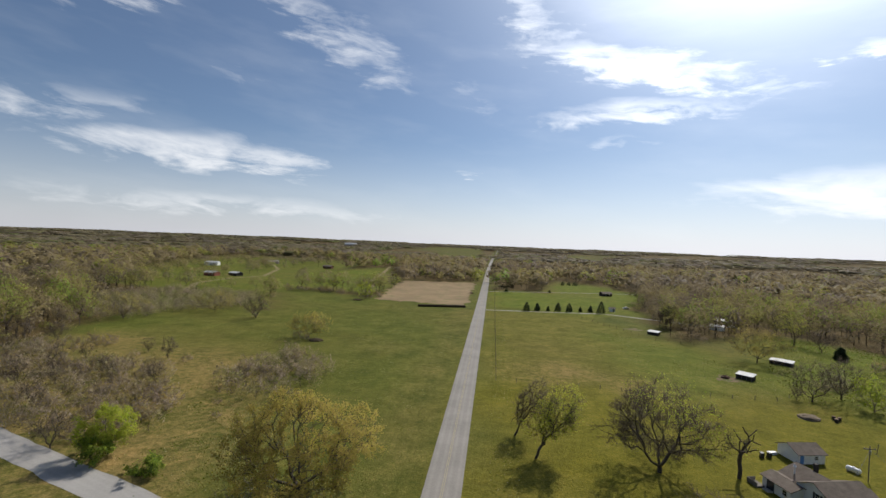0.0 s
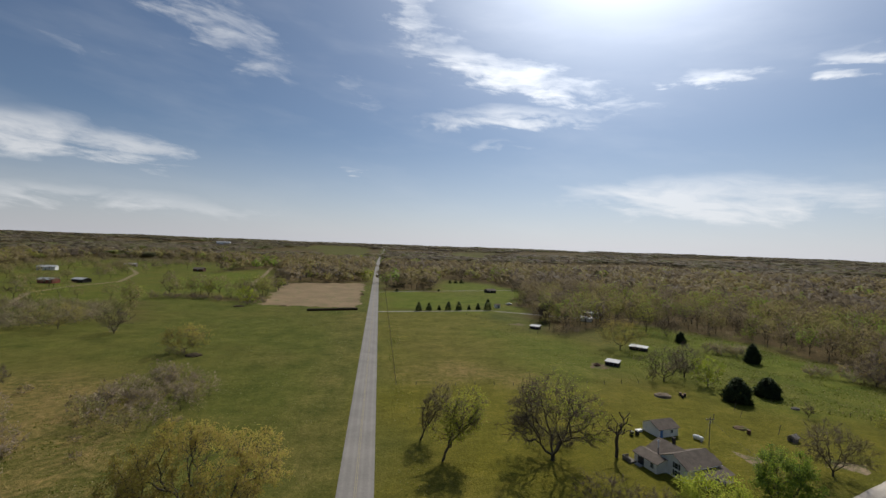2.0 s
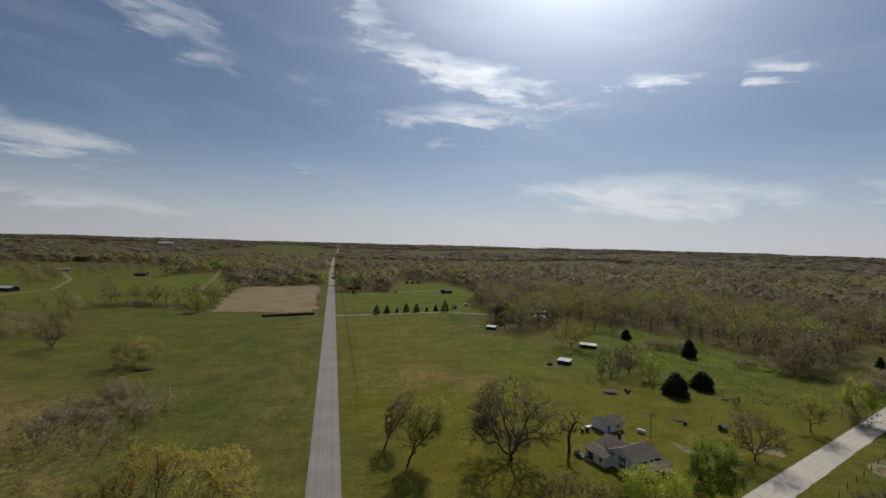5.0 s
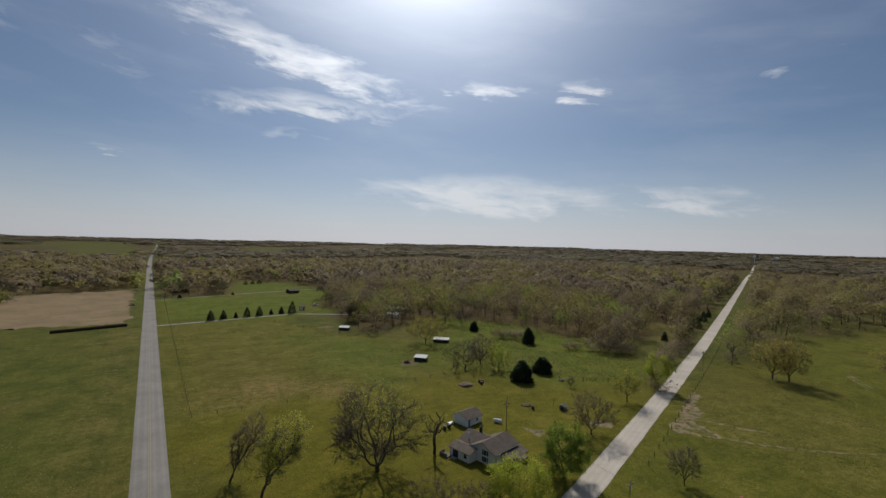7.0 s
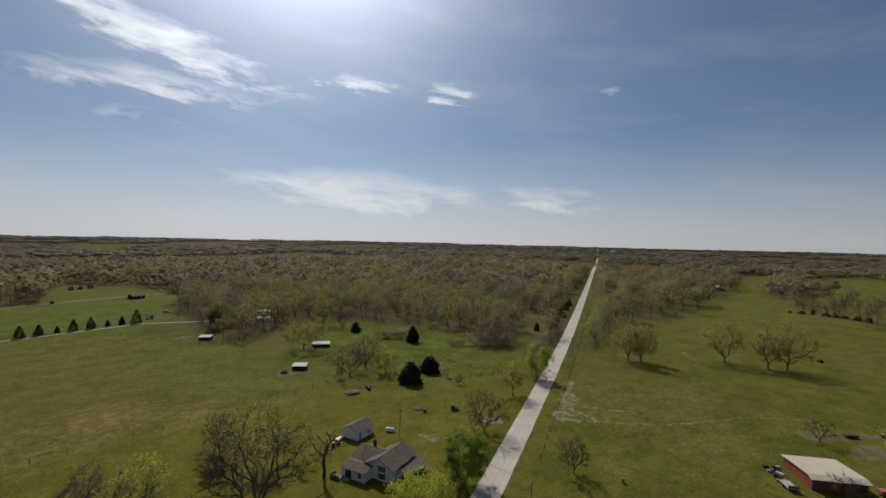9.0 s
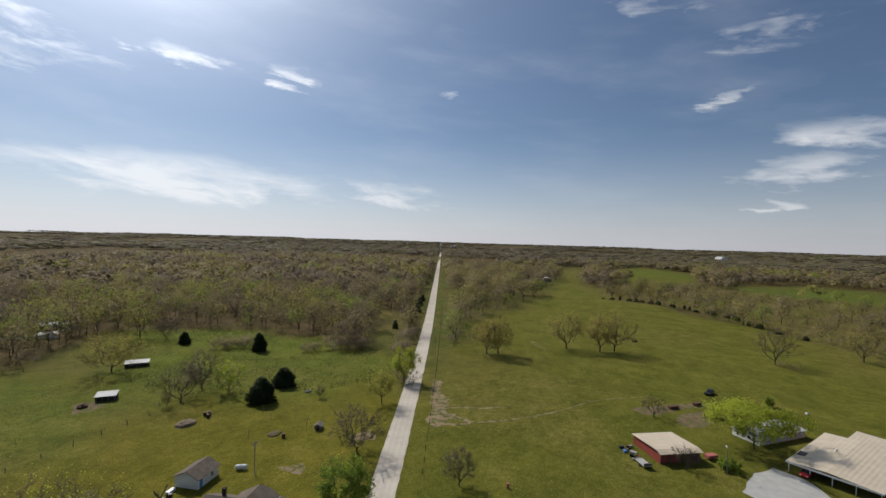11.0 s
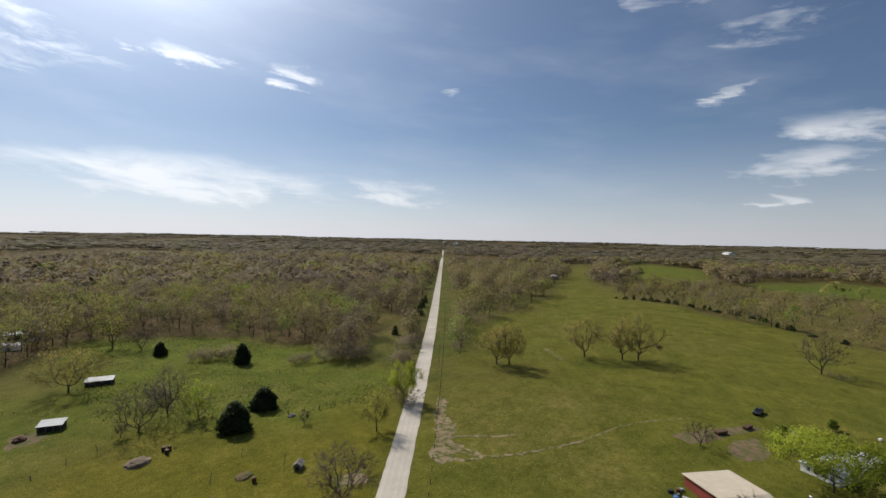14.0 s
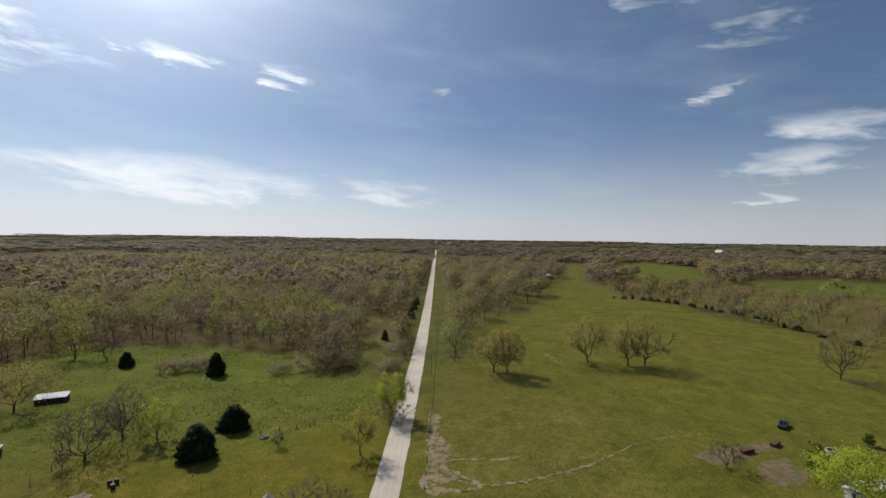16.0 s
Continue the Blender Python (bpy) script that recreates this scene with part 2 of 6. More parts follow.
def ground_material():
    mat, nodes, links, bsdf = shader("grassland")
    at = place_of(nodes)
    cover = nodes.new("ShaderNodeAttribute")
    cover.attribute_name = "cover"
    sep = nodes.new("ShaderNodeSeparateColor")
    links.new(cover.outputs["Color"], sep.inputs[0])
    litter, dry, lush = sep.outputs
    field = noise_node(nodes, links, at, 0.012, 4, 0.6)
    patch = noise_node(nodes, links, at, 0.07, 6, 0.62)
    tuft = noise_node(nodes, links, at, 0.55, 6, 0.7)
    blade = noise_node(nodes, links, at, 3.2, 5, 0.75)
    mixed = math_node(nodes, links, "MULTIPLY_ADD", patch, 0.5, math_node(nodes, links, "MULTIPLY", tuft, 0.5))
    grass = ramp_node(nodes, links, mixed, ((0.30, (0.044, 0.058, 0.016)), (0.5, (0.080, 0.101, 0.027)), (0.72, (0.140, 0.142, 0.048))))
    warm = ramp_node(nodes, links, mixed, ((0.30, (0.080, 0.086, 0.013)), (0.52, (0.140, 0.139, 0.021)), (0.72, (0.205, 0.188, 0.048))))
    colour = mix_node(nodes, links, lush, grass, warm)
    fresh = ramp_node(nodes, links, mixed, ((0.34, (0.052, 0.092, 0.014)), (0.52, (0.088, 0.140, 0.020)), (0.70, (0.150, 0.190, 0.040))))
    colour = mix_node(nodes, links, math_node(nodes, links, "MULTIPLY", cover.outputs["Alpha"], 0.75), colour, fresh)
    colour = mix_node(nodes, links, math_node(nodes, links, "MULTIPLY", math_node(nodes, links, "SUBTRACT", field, 0.47, clamp=True), 2.2, clamp=True), colour, (0.130, 0.116, 0.042))
    straw = ramp_node(nodes, links, tuft, ((0.3, (0.13, 0.105, 0.045)), (0.7, (0.27, 0.215, 0.11))))
    d = math_node(nodes, links, "MULTIPLY", dry, math_node(nodes, links, "MULTIPLY_ADD", mixed, 4.4, -1.6, clamp=True), clamp=True)
    colour = mix_node(nodes, links, d, colour, straw)
    leaves = ramp_node(nodes, links, tuft, ((0.3, (0.055, 0.046, 0.026)), (0.55, (0.10, 0.078, 0.045)), (0.7, (0.075, 0.078, 0.026))))
    g = math_node(nodes, links, "MULTIPLY_ADD", math_node(nodes, links, "SUBTRACT", patch, 0.5), 1.4, litter, clamp=True)
    g = math_node(nodes, links, "MULTIPLY", g, math_node(nodes, links, "GREATER_THAN", litter, 0.02))
    colour = mix_node(nodes, links, g, colour, leaves)
    fleck = ramp_node(nodes, links, noise_node(nodes, links, at, 1.15, 3, 0.6), ((0.60, (0, 0, 0)), (0.68, (1, 1, 1))))
    sparse = ramp_node(nodes, links, noise_node(nodes, links, at, 0.035, 4, 0.6), ((0.46, (0, 0, 0)), (0.62, (1, 1, 1))))
    colour = mix_node(nodes, links, mix_node(nodes, links, 1.0, fleck, sparse, "MULTIPLY"), colour, (0.20, 0.185, 0.07))
    speck = ramp_node(nodes, links, blade, ((0.35, (0.66, 0.68, 0.6)), (0.7, (1.38, 1.35, 1.3))))
    colour = mix_node(nodes, links, 1.0, colour, speck, "MULTIPLY")
    clod = ramp_node(nodes, links, noise_node(nodes, links, at, 1.9, 5, 0.75), ((0.34, (0.58, 0.60, 0.56)), (0.5, (0.98, 0.98, 0.98)), (0.68, (1.5, 1.45, 1.35))))
    colour = mix_node(nodes, links, 0.62, colour, clod, "MULTIPLY")
    colour = mix_node(nodes, links, 1.0, colour, (1.135, 1.0, 0.83), "MULTIPLY")
    mottle = ramp_node(nodes, links, noise_node(nodes, links, at, 0.17, 7, 0.66), ((0.36, (0.66, 0.74, 0.62)), (0.5, (0.98, 1.0, 0.96)), (0.66, (1.30, 1.22, 1.2))))
    colour = mix_node(nodes, links, 0.6, colour, mottle, "MULTIPLY")
    links.new(colour, bsdf.inputs["Base Color"])
    bsdf.inputs["Roughness"].default_value, bsdf.inputs["Specular IOR Level"].default_value = 0.95, 0.05
    b = nodes.new("ShaderNodeBump")
    b.inputs["Strength"].default_value, b.inputs["Distance"].default_value = 0.9, 0.35
    links.new(math_node(nodes, links, "ADD", tuft, math_node(nodes, links, "MULTIPLY", blade, 0.5)), b.inputs["Height"])
    links.new(b.outputs[0], bsdf.inputs["Normal"])
    return mat


def road_material(name, low, high, line_tone, half, gravel):
    """A road whose wheel tracks run along its own length; the UV's x goes across it in metres."""
    mat, nodes, links, bsdf = shader(name)
    at = place_of(nodes)
    across = nodes.new("ShaderNodeAttribute")
    across.attribute_name = "across"
    u = math_node(nodes, links, "ABSOLUTE", across.outputs["Fac"])
    wheel = math_node(nodes, links, "SUBTRACT", 1.0, math_node(nodes, links, "MULTIPLY", math_node(nodes, links, "ABSOLUTE", math_node(nodes, links, "SUBTRACT", math_node(nodes, links, "PINGPONG", u, half * 0.5), half * 0.27)), 2.2), clamp=True)
    big, small = noise_node(nodes, links, at, 0.11, 5, 0.65), noise_node(nodes, links, at, 2.5, 6, 0.7)
    colour = ramp_node(nodes, links, math_node(nodes, links, "MULTIPLY_ADD", big, 0.55, math_node(nodes, links, "MULTIPLY", small, 0.45)), ((0.35, low), (0.65, high)))
    fac = math_node(nodes, links, "MULTIPLY", wheel, math_node(nodes, links, "MULTIPLY_ADD", big, 1.6, -0.15, clamp=True))
    colour = mix_node(nodes, links, math_node(nodes, links, "MULTIPLY", fac, 0.26 if gravel else 0.30), colour, line_tone)
    links.new(colour, bsdf.inputs["Base Color"])
    bsdf.inputs["Roughness"].default_value, bsdf.inputs["Specular IOR Level"].default_value = 0.85, 0.2
    b = nodes.new("ShaderNodeBump")
    b.inputs["Strength"].default_value, b.inputs["Distance"].default_value = (0.8 if gravel else 0.3), 0.03
    links.new(small, b.inputs["Height"])
    links.new(b.outputs[0], bsdf.inputs["Normal"])
    return mat


GRASS = ground_material()
ASPHALT = road_material("worn_asphalt", (0.185, 0.168, 0.147), (0.275, 0.250, 0.220), (0.37, 0.342, 0.305), 3.35, False)
GRAVEL = road_material("limestone_gravel", (0.40, 0.345, 0.275), (0.60, 0.53, 0.44), (0.70, 0.645, 0.57), 2.8, True)
SIDE_ROAD = road_material("pale_chip_seal", (0.25, 0.235, 0.215), (0.34, 0.32, 0.295), (0.37, 0.35, 0.325), 2.8, False)
YELLOW = surface("faded_yellow_paint", (0.27, 0.22, 0.12), (0.36, 0.30, 0.17), 0.6, 8.0, 0.7, 0.1)
HAY = surface("mown_hay_stubble", (0.180, 0.128, 0.070), (0.300, 0.216, 0.122), 0.05, 1.1, 0.95, 0.8, worn=(0.16, 0.15, 0.06), worn_at=0.55)
SOIL = surface("bare_soil", (0.125, 0.084, 0.050), (0.225, 0.155, 0.095), 0.18, 2.5, 0.95, 0.7, worn=(0.105, 0.108, 0.035), worn_at=0.47)
PATH = surface("trodden_path", (0.190, 0.138, 0.080), (0.335, 0.245, 0.155), 0.2, 2.5, 0.95, 0.6, worn=(0.105, 0.110, 0.028), worn_at=0.47)
BARK = surface("grey_bark", (0.050, 0.041, 0.033), (0.118, 0.098, 0.079), 1.2, 9.0, 0.95, 0.8)
BRUSHWOOD = surface("pale_brushwood", (0.20, 0.168, 0.142), (0.34, 0.285, 0.24), 1.2, 9.0, 0.95, 0.5)
TWIGS = foliage("twigs", ((0.0, (0.172, 0.136, 0.100)), (0.2, (0.228, 0.182, 0.116)), (0.45, (0.290, 0.232, 0.108)), (0.70, (0.290, 0.278, 0.070)), (1.0, (0.235, 0.310, 0.055))), 0.45)
LEAF = foliage("spring_leaves", ((0.0, (0.270, 0.165, 0.072)), (0.3, (0.430, 0.325, 0.095)), (0.55, (0.430, 0.410, 0.064)), (0.8, (0.350, 0.440, 0.045)), (1.0, (0.110, 0.170, 0.036))), 0.6)
DARK_TWIGS = foliage("dark_twigs", ((0.0, (0.085, 0.066, 0.050)), (0.2, (0.135, 0.105, 0.078)), (0.45, (0.240, 0.195, 0.090)), (0.70, (0.300, 0.275, 0.066)), (1.0, (0.240, 0.320, 0.044))), 0.35)
BRUSH_TWIGS = foliage("pale_brush_twigs", ((0.0, (0.270, 0.208, 0.160)), (0.3, (0.295, 0.236, 0.165)), (0.6, (0.300, 0.270, 0.110)), (1.0, (0.270, 0.310, 0.080))), 0.45)
# Crowns beyond 900 m: paler, muted twig colours with distance haze put into them.
HAZED_TWIGS = foliage("hazed_distant_crowns", ((0.0, (0.235, 0.188, 0.145)), (0.3, (0.245, 0.205, 0.138)), (0.7, (0.220, 0.205, 0.088)), (1.0, (0.190, 0.220, 0.075))), 0.5)
WEED = foliage("grass_and_weeds", ((0.0, (0.100, 0.125, 0.018)), (0.5, (0.165, 0.190, 0.026)), (0.78, (0.230, 0.235, 0.055)), (1.0, (0.400, 0.340, 0.190))), 0.45)
NEEDLE = foliage("evergreen_needles", ((0.0, (0.026, 0.038, 0.016)), (0.5, (0.050, 0.070, 0.028)), (1.0, (0.080, 0.104, 0.040))), 0.25)

# ---- mesh helpers ----
def part(name, data, material, parent=None, label=""):
    """Link a bmesh or (vertices, faces) as one mesh object under a thing."""
    me = bpy.data.meshes.new(name)
    if isinstance(data, tuple):
        me.from_pydata(data[0], [], data[1])
        me.update()
    else:
        data.to_mesh(me)
        data.free()
    me.materials.append(material)
    ob = new(name, me)
    ob.parent = parent
    return tagged(ob, label) if label else ob


def big_mesh(name, verts, tris, materials, slot=None, tone=None, smooth=False, normals=None):
    """A triangle mesh straight from arrays; normals: one for each vertex, for foliage that shades as a rounded mass."""
    me = bpy.data.meshes.new(name)
    verts, tris = np.asarray(verts, np.float32), np.asarray(tris, np.int32)
    me.vertices.add(len(verts)), me.loops.add(tris.size), me.polygons.add(len(tris))
    me.vertices.foreach_set("co", verts.ravel())
    me.loops.foreach_set("vertex_index", tris.ravel())
    me.polygons.foreach_set("loop_start", np.arange(0, tris.size, 3, dtype=np.int32))
    if slot is not None:
        me.polygons.foreach_set("material_index", np.asarray(slot, np.int32))
    for m in materials:
        me.materials.append(m)
    if tone is not None:
        me.attributes.new("tone", "FLOAT", "POINT").data.foreach_set("value", np.asarray(tone, np.float32))
    if smooth:
        me.polygons.foreach_set("use_smooth", np.ones(len(tris), bool))
    me.update()
    me.validate()
    if normals is not None:
        me.normals_split_custom_set_from_vertices(np.asarray(normals, np.float32))
    return new(name, me)


def mass_normals(rng, verts, mid, spread, jitter=0.3, lift=0.35):
    """Normals that point out of a crown's middle, slightly upwards and slightly ruffled, one for each vertex."""
    n = (verts - np.asarray(mid)) / np.asarray(spread)
    n /= np.linalg.norm(n, axis=1)[:, None] + 1e-6
    n = n + np.array([0, 0, lift]) + rng.normal(size=n.shape) * jitter
    return n / (np.linalg.norm(n, axis=1)[:, None] + 1e-6)


def facing(verts, tris, normals):
    """The triangles, each wound so that it faces the way that its vertices' normals point."""
    a, b, c = (verts[tris[:, k]] for k in range(3))
    away = (np.cross(b - a, c - a) * (normals[tris[:, 0]] + normals[tris[:, 1]] + normals[tris[:, 2]])).sum(1) < 0
    return np.where(away[:, None], tris[:, ::-1], tris)


def box_data(x0, y0, z0, x1, y1, z1):
    v = [(x, y, z) for z in (z0, z1) for y in (y0, y1) for x in (x0, x1)]
    return v, [(0, 2, 3, 1), (4, 5, 7, 6), (0, 1, 5, 4), (2, 6, 7, 3), (0, 4, 6, 2), (1, 3, 7, 5)]


def box(x0, y0, z0, x1, y1, z1, bevel=0.0):
    bm = bmesh.new()
    v, f = box_data(x0, y0, z0, x1, y1, z1)
    vs = [bm.verts.new(p) for p in v]
    for q in f:
        bm.faces.new([vs[i] for i in q])
    if bevel:
        bmesh.ops.bevel(bm, geom=bm.edges[:], offset=bevel, segments=2, affect="EDGES", profile=0.6)
    return bm


def rod(p, q, r0, r1=None, sides=8, caps=True):
    bm = bmesh.new()
    p, q = Vector(p), Vector(q)
    turn = (q - p).to_track_quat("Z", "Y").to_matrix().to_4x4()
    bmesh.ops.create_cone(bm, cap_ends=caps, segments=sides, radius1=r0, radius2=r0 if r1 is None else r1, depth=(q - p).length, matrix=Matrix.Translation((p + q) / 2) @ turn)
    return bm


def join(*parts):
    out = bmesh.new()
    for bm in parts:
        me = bpy.data.meshes.new("join")
        bm.to_mesh(me)
        bm.free()
        out.from_mesh(me)
        bpy.data.meshes.remove(me)
    return out


def thing(name, m, label, category, group=""):
    ob = new(name)
    ob.empty_display_size = 0.5
    ob.matrix_world = m
    return tagged(ob, label, category, group)


# ---- lie of the land ----
def smooth01(t):
    t = np.clip(t, 0, 1)
    return t * t * (3 - 2 * t)


def gz(x, y):
    """Height of the ground: flat pasture, one low knoll, and long swells far off."""
    r = np.hypot(x - 10, y - 60)
    knoll = 2.6 * np.exp(-((x - 395) / 62) ** 2 - ((y - 52) / 46) ** 2)
    swell = smooth01((r - 560) / 700) * (3.0 * np.sin(x / 330 + 0.8) * np.sin(y / 290 + 0.3) + 1.5 * np.sin(x / 140 + y / 190))
    far = smooth01((r - 1500) / 2600) * (16 + 5 * np.sin(x / 900 + 1.3) * np.cos(y / 1100))
    rise = 4.0 * np.exp(-((x - 850) / 190) ** 2 - ((y - 20) / 100) ** 2)
    return knoll + swell + far + rise


def paved_x(y):
    """The paved road's line in plan: due north, bearing slightly east far off."""
    return 0.0225 * 120 * np.logaddexp(0, (y - 1150) / 120)


def gravel_y(x):
    """The gravel road's line in plan: straight past the homestead, then bearing slightly north."""
    return 80.9 + 0.3579 * x + 0.033 * 45 * np.logaddexp(0, (x - 205) / 45)


def inside(poly, x, y):
    hit = np.zeros(np.shape(x), bool)
    n = len(poly)
    for i in range(n):
        (x0, y0), (x1, y1) = poly[i], poly[(i + 1) % n]
        if y0 == y1:
            continue
        cross = ((y0 > y) != (y1 > y)) & (x < (x1 - x0) * (y - y0) / (y1 - y0) + x0)
        hit ^= cross
    return hit


# stretches of open land, in plan
PASTURE_WEST = [(-3, -200), (-3, 345), (-44, 346), (-113, 392), (-161, 384), (-119, 285), (-162, 279), (-175, 262), (-166, 212), (-168, 188), (-200, 120), (-200, -200)]
HAYFIELD = [(-5, 341), (-5, 530), (-84, 522), (-78, 345)]
HILL_WEST = [(-150, 440), (-192, 549), (-190, 659), (-150, 730), (-117, 600), (-90, 525), (-84, 400), (-120, 400)]
HILL_FAR = [(-226, 515), (-300, 620), (-440, 830), (-330, 820), (-250, 640), (-200, 560)]
FARMYARD = [(-130, 440), (-164, 348), (-204, 321), (-300, 385), (-400, 516), (-470, 700), (-500, 900), (-330, 900), (-200, 800), (-200, 640), (-140, 600)]
HOMESTEAD = [(3, -100), (3, 470), (150, 469), (112, 400), (104, 326), (100, 300), (96, 277), (104, 266), (128, 288), (150, 300), (180, 285), (197, 207), (180, 185), (190, 176), (222, 194), (300, 232), (277, 206), (205, 162), (150, 138), (60, 100), (20, 40)]
LAWN_NORTH = [(53, 490), (84, 600), (129, 573), (148, 470), (60, 460)]
PASTURE_EAST = [(10, -200), (20, 60), (60, 100), (150, 132), (225, 143), (265, 152), (300, 150), (320, 141), (431, 137), (508, 137), (655, 142), (860, 160), (940, 162), (870, 132), (715, 121), (587, 108), (510, 89), (430, 66), (397, 34), (359, 4), (314, -31), (275, -49), (240, -200)]
FIELD_EAST = [(840, 103), (1080, 27), (963, -56), (640, -30), (600, 40)]
FIELD_SOUTH = [(682, -57), (793, -186), (715, -280), (513, -171), (603, -69)]
FAR_FIELDS = [[(-400, 2100), (-380, 2900), (-60, 2900), (-40, 2100)], [(228, 1619), (360, 2200), (520, 2200), (366, 1531)], [(-167, 1273), (-250, 1900), (-30, 1900), (-14, 1247)],
              [(308, 1801), (600, 2600), (723, 1999)], [(820, 465), (1045, 574), (1098, 488), (838, 392)]]
BRUSH = [(440, 70), (404, 25), (359, -10), (314, -31), (275, -49), (250, -190), (500, -175), (603, -69), (670, -25), (640, 60), (560, 100)]
EDGE_WEST = [(-170, 230), (-150, 242), (-155, 264), (-125, 286), (-150, 350), (-230, 352), (-250, 307)]
CLEAR = [PASTURE_WEST, EDGE_WEST, HAYFIELD, HILL_WEST, HILL_FAR, FARMYARD, HOMESTEAD, LAWN_NORTH, PASTURE_EAST, FIELD_EAST, FIELD_SOUTH, *FAR_FIELDS]


def wooded(x, y):
    free = np.zeros(np.shape(x), bool)
    for poly in CLEAR:
        free |= inside(poly, x, y)
    free |= np.abs(x - paved_x(y)) < np.where(y > 900, 13, 10)
    off = (y - gravel_y(x)) / math.hypot(1, 0.36)
    free |= (x > -5) & (off < np.where(x > 250, 11, 7)) & (off > np.where(x > 250, -16, -13))
    return ~free


def steps_along(lo, hi, fine, end):
    """Grid lines: even between lo and hi, then ever wider out to end."""
    mid = list(np.arange(lo, hi + fine, fine))
    for sign, at in ((1, mid[-1]), (-1, mid[0])):
        w, out = fine, []
        while abs(at) < end:
            w = min(w * 1.12, 220)
            at += sign * w
            out.append(max(-end, min(end, at)))
        mid = mid + out if sign == 1 else out[::-1] + mid
    return np.array(mid)


def build_ground():
    xs, ys = steps_along(-230, 470, 4.0, 4950), steps_along(-70, 480, 4.0, 4950)
    x, y = np.meshgrid(xs, ys)
    nx, ny = len(xs), len(ys)
    verts = np.stack([x, y, gz(x, y)], -1).reshape(-1, 3)
    i = (np.arange(ny - 1)[:, None] * nx + np.arange(nx - 1)[None, :]).ravel()
    tris = np.concatenate([np.stack([i, i + 1, i + nx + 1], -1), np.stack([i, i + nx + 1, i + nx], -1)])
    ob = big_mesh("ground", verts, tris, [GRASS], smooth=True)
    x, y = x.ravel(), y.ravel()
    true_x, true_y = x, y
    x = true_x + 5 * np.sin(true_y / 8.3) + 3 * np.sin(true_y / 3.1 + true_x / 5.7)
    y = true_y + 5 * np.sin(true_x / 9.1 + 1) + 3 * np.sin(true_x / 3.7 - true_y / 6.1)
    litter = wooded(x, y).astype(float)
    litter[inside(BRUSH, x, y)] = 0.35
    litter[inside([(200, 150), (281, 136), (450, 142), (560, 118), (1000, 110), (1000, 410), (500, 240)], x, y) & (y < gravel_y(x))] *= 0.45
    r = np.hypot(x, y)
    dry = np.zeros_like(x)
    dry += 0.75 * np.exp(-((true_x + 10.5) / 3.2) ** 2) * (y < 340)
    dry += 1.0 * inside([(-105, 200), (-60, 175), (-36, 115), (-60, 100), (-110, 125), (-170, 170), (-150, 215)], x, y)
    dry += 0.8 * np.exp(-((x + 32) / 7) ** 2 - ((y - 217) / 5) ** 2)
    dry += 0.75 * inside([(9, 187), (60, 187), (50, 203), (10, 216)], x, y) + 0.2 * inside([(9, 187), (90, 187), (84, 262), (60, 330), (9, 330)], x, y)
    dry += 0.15 * inside([(120, 160), (190, 150), (185, 185), (150, 225), (118, 210)], x, y)
    dry += 0.6 * inside(BRUSH, x, y) + 0.25 * inside([(110, 60), (180, 90), (180, 125), (120, 112)], x, y)
    dry += 0.95 * inside([(205, 178), (224, 194), (300, 232), (277, 206)], x, y)
    dry += (0.34 + 0.30 * np.sin(x / 13.0 + y / 21.0) * np.sin(y / 17.0)) * inside(PASTURE_WEST, x, y) * smooth01((240 - y) / 90) * smooth01((-24 - x) / 40)
    lush = np.zeros_like(x)
    lush += 0.85 * inside([(4, 70), (4, 480), (9, 480), (9, 187), (92, 186), (125, 152), (150, 137), (60, 100), (20, 60)], x, y)
    lush += 1.0 * inside([(93, 190), (125, 155), (150, 139), (185, 160), (180, 190), (196, 207), (180, 285), (150, 300), (128, 270), (110, 230)], x, y)
    dry += 0.05 * inside(PASTURE_EAST, x, y)
    lush += 0.5 * inside(PASTURE_EAST, x, y) + 0.1 * inside(PASTURE_WEST, x, y) + 0.6 * inside(LAWN_NORTH, x, y)
    lush += 0.7 * inside([(8, 350), (7, 456), (150, 469), (112, 400), (104, 340)], x, y)
    lush += 0.5 * inside([(9, 187), (92, 187), (110, 200), (100, 262), (86, 270), (70, 310), (78, 345), (9, 338)], x, y)
    lush += 0.25 * inside(FARMYARD, x, y) + 0.5 * (inside(HILL_WEST, x, y) | inside(FIELD_EAST, x, y))
    green = 1.0 * inside([(96, 195), (125, 160), (150, 141), (185, 160), (180, 190), (196, 207), (180, 285), (150, 300), (128, 270), (110, 230)], x, y)
    green += 0.9 * inside([(8, 350), (7, 456), (150, 469), (112, 400), (104, 340)], x, y) + 0.8 * inside(LAWN_NORTH, x, y) + 0.7 * inside([(60, 188), (93, 188), (110, 200), (86, 262), (60, 300)], x, y)
    green += 0.7 * (inside(FIELD_EAST, x, y) | inside(FIELD_SOUTH, x, y) | inside(HILL_WEST, x, y)) + 0.35 * inside(FARMYARD, x, y) + 0.1 * inside(PASTURE_WEST, x, y) + 0.22 * inside(PASTURE_EAST, x, y) + 0.1 * inside([(9, 187), (92, 187), (110, 200), (100, 262), (86, 270), (70, 310), (78, 345), (9, 338)], x, y)
    soft = []
    for layer in (dry, lush, litter, green):
        layer = np.clip(layer, 0, 1).reshape(ny, nx)
        for _ in range(1 if layer is litter else 3):
            layer = np.pad(layer, 1, mode="edge")
            layer = (layer[:-2] + 2 * layer[1:-1] + layer[2:]) / 4
            layer = (layer[:, :-2] + 2 * layer[:, 1:-1] + layer[:, 2:]) / 4
        soft.append(layer.ravel())
    dry, lush, litter, green = soft
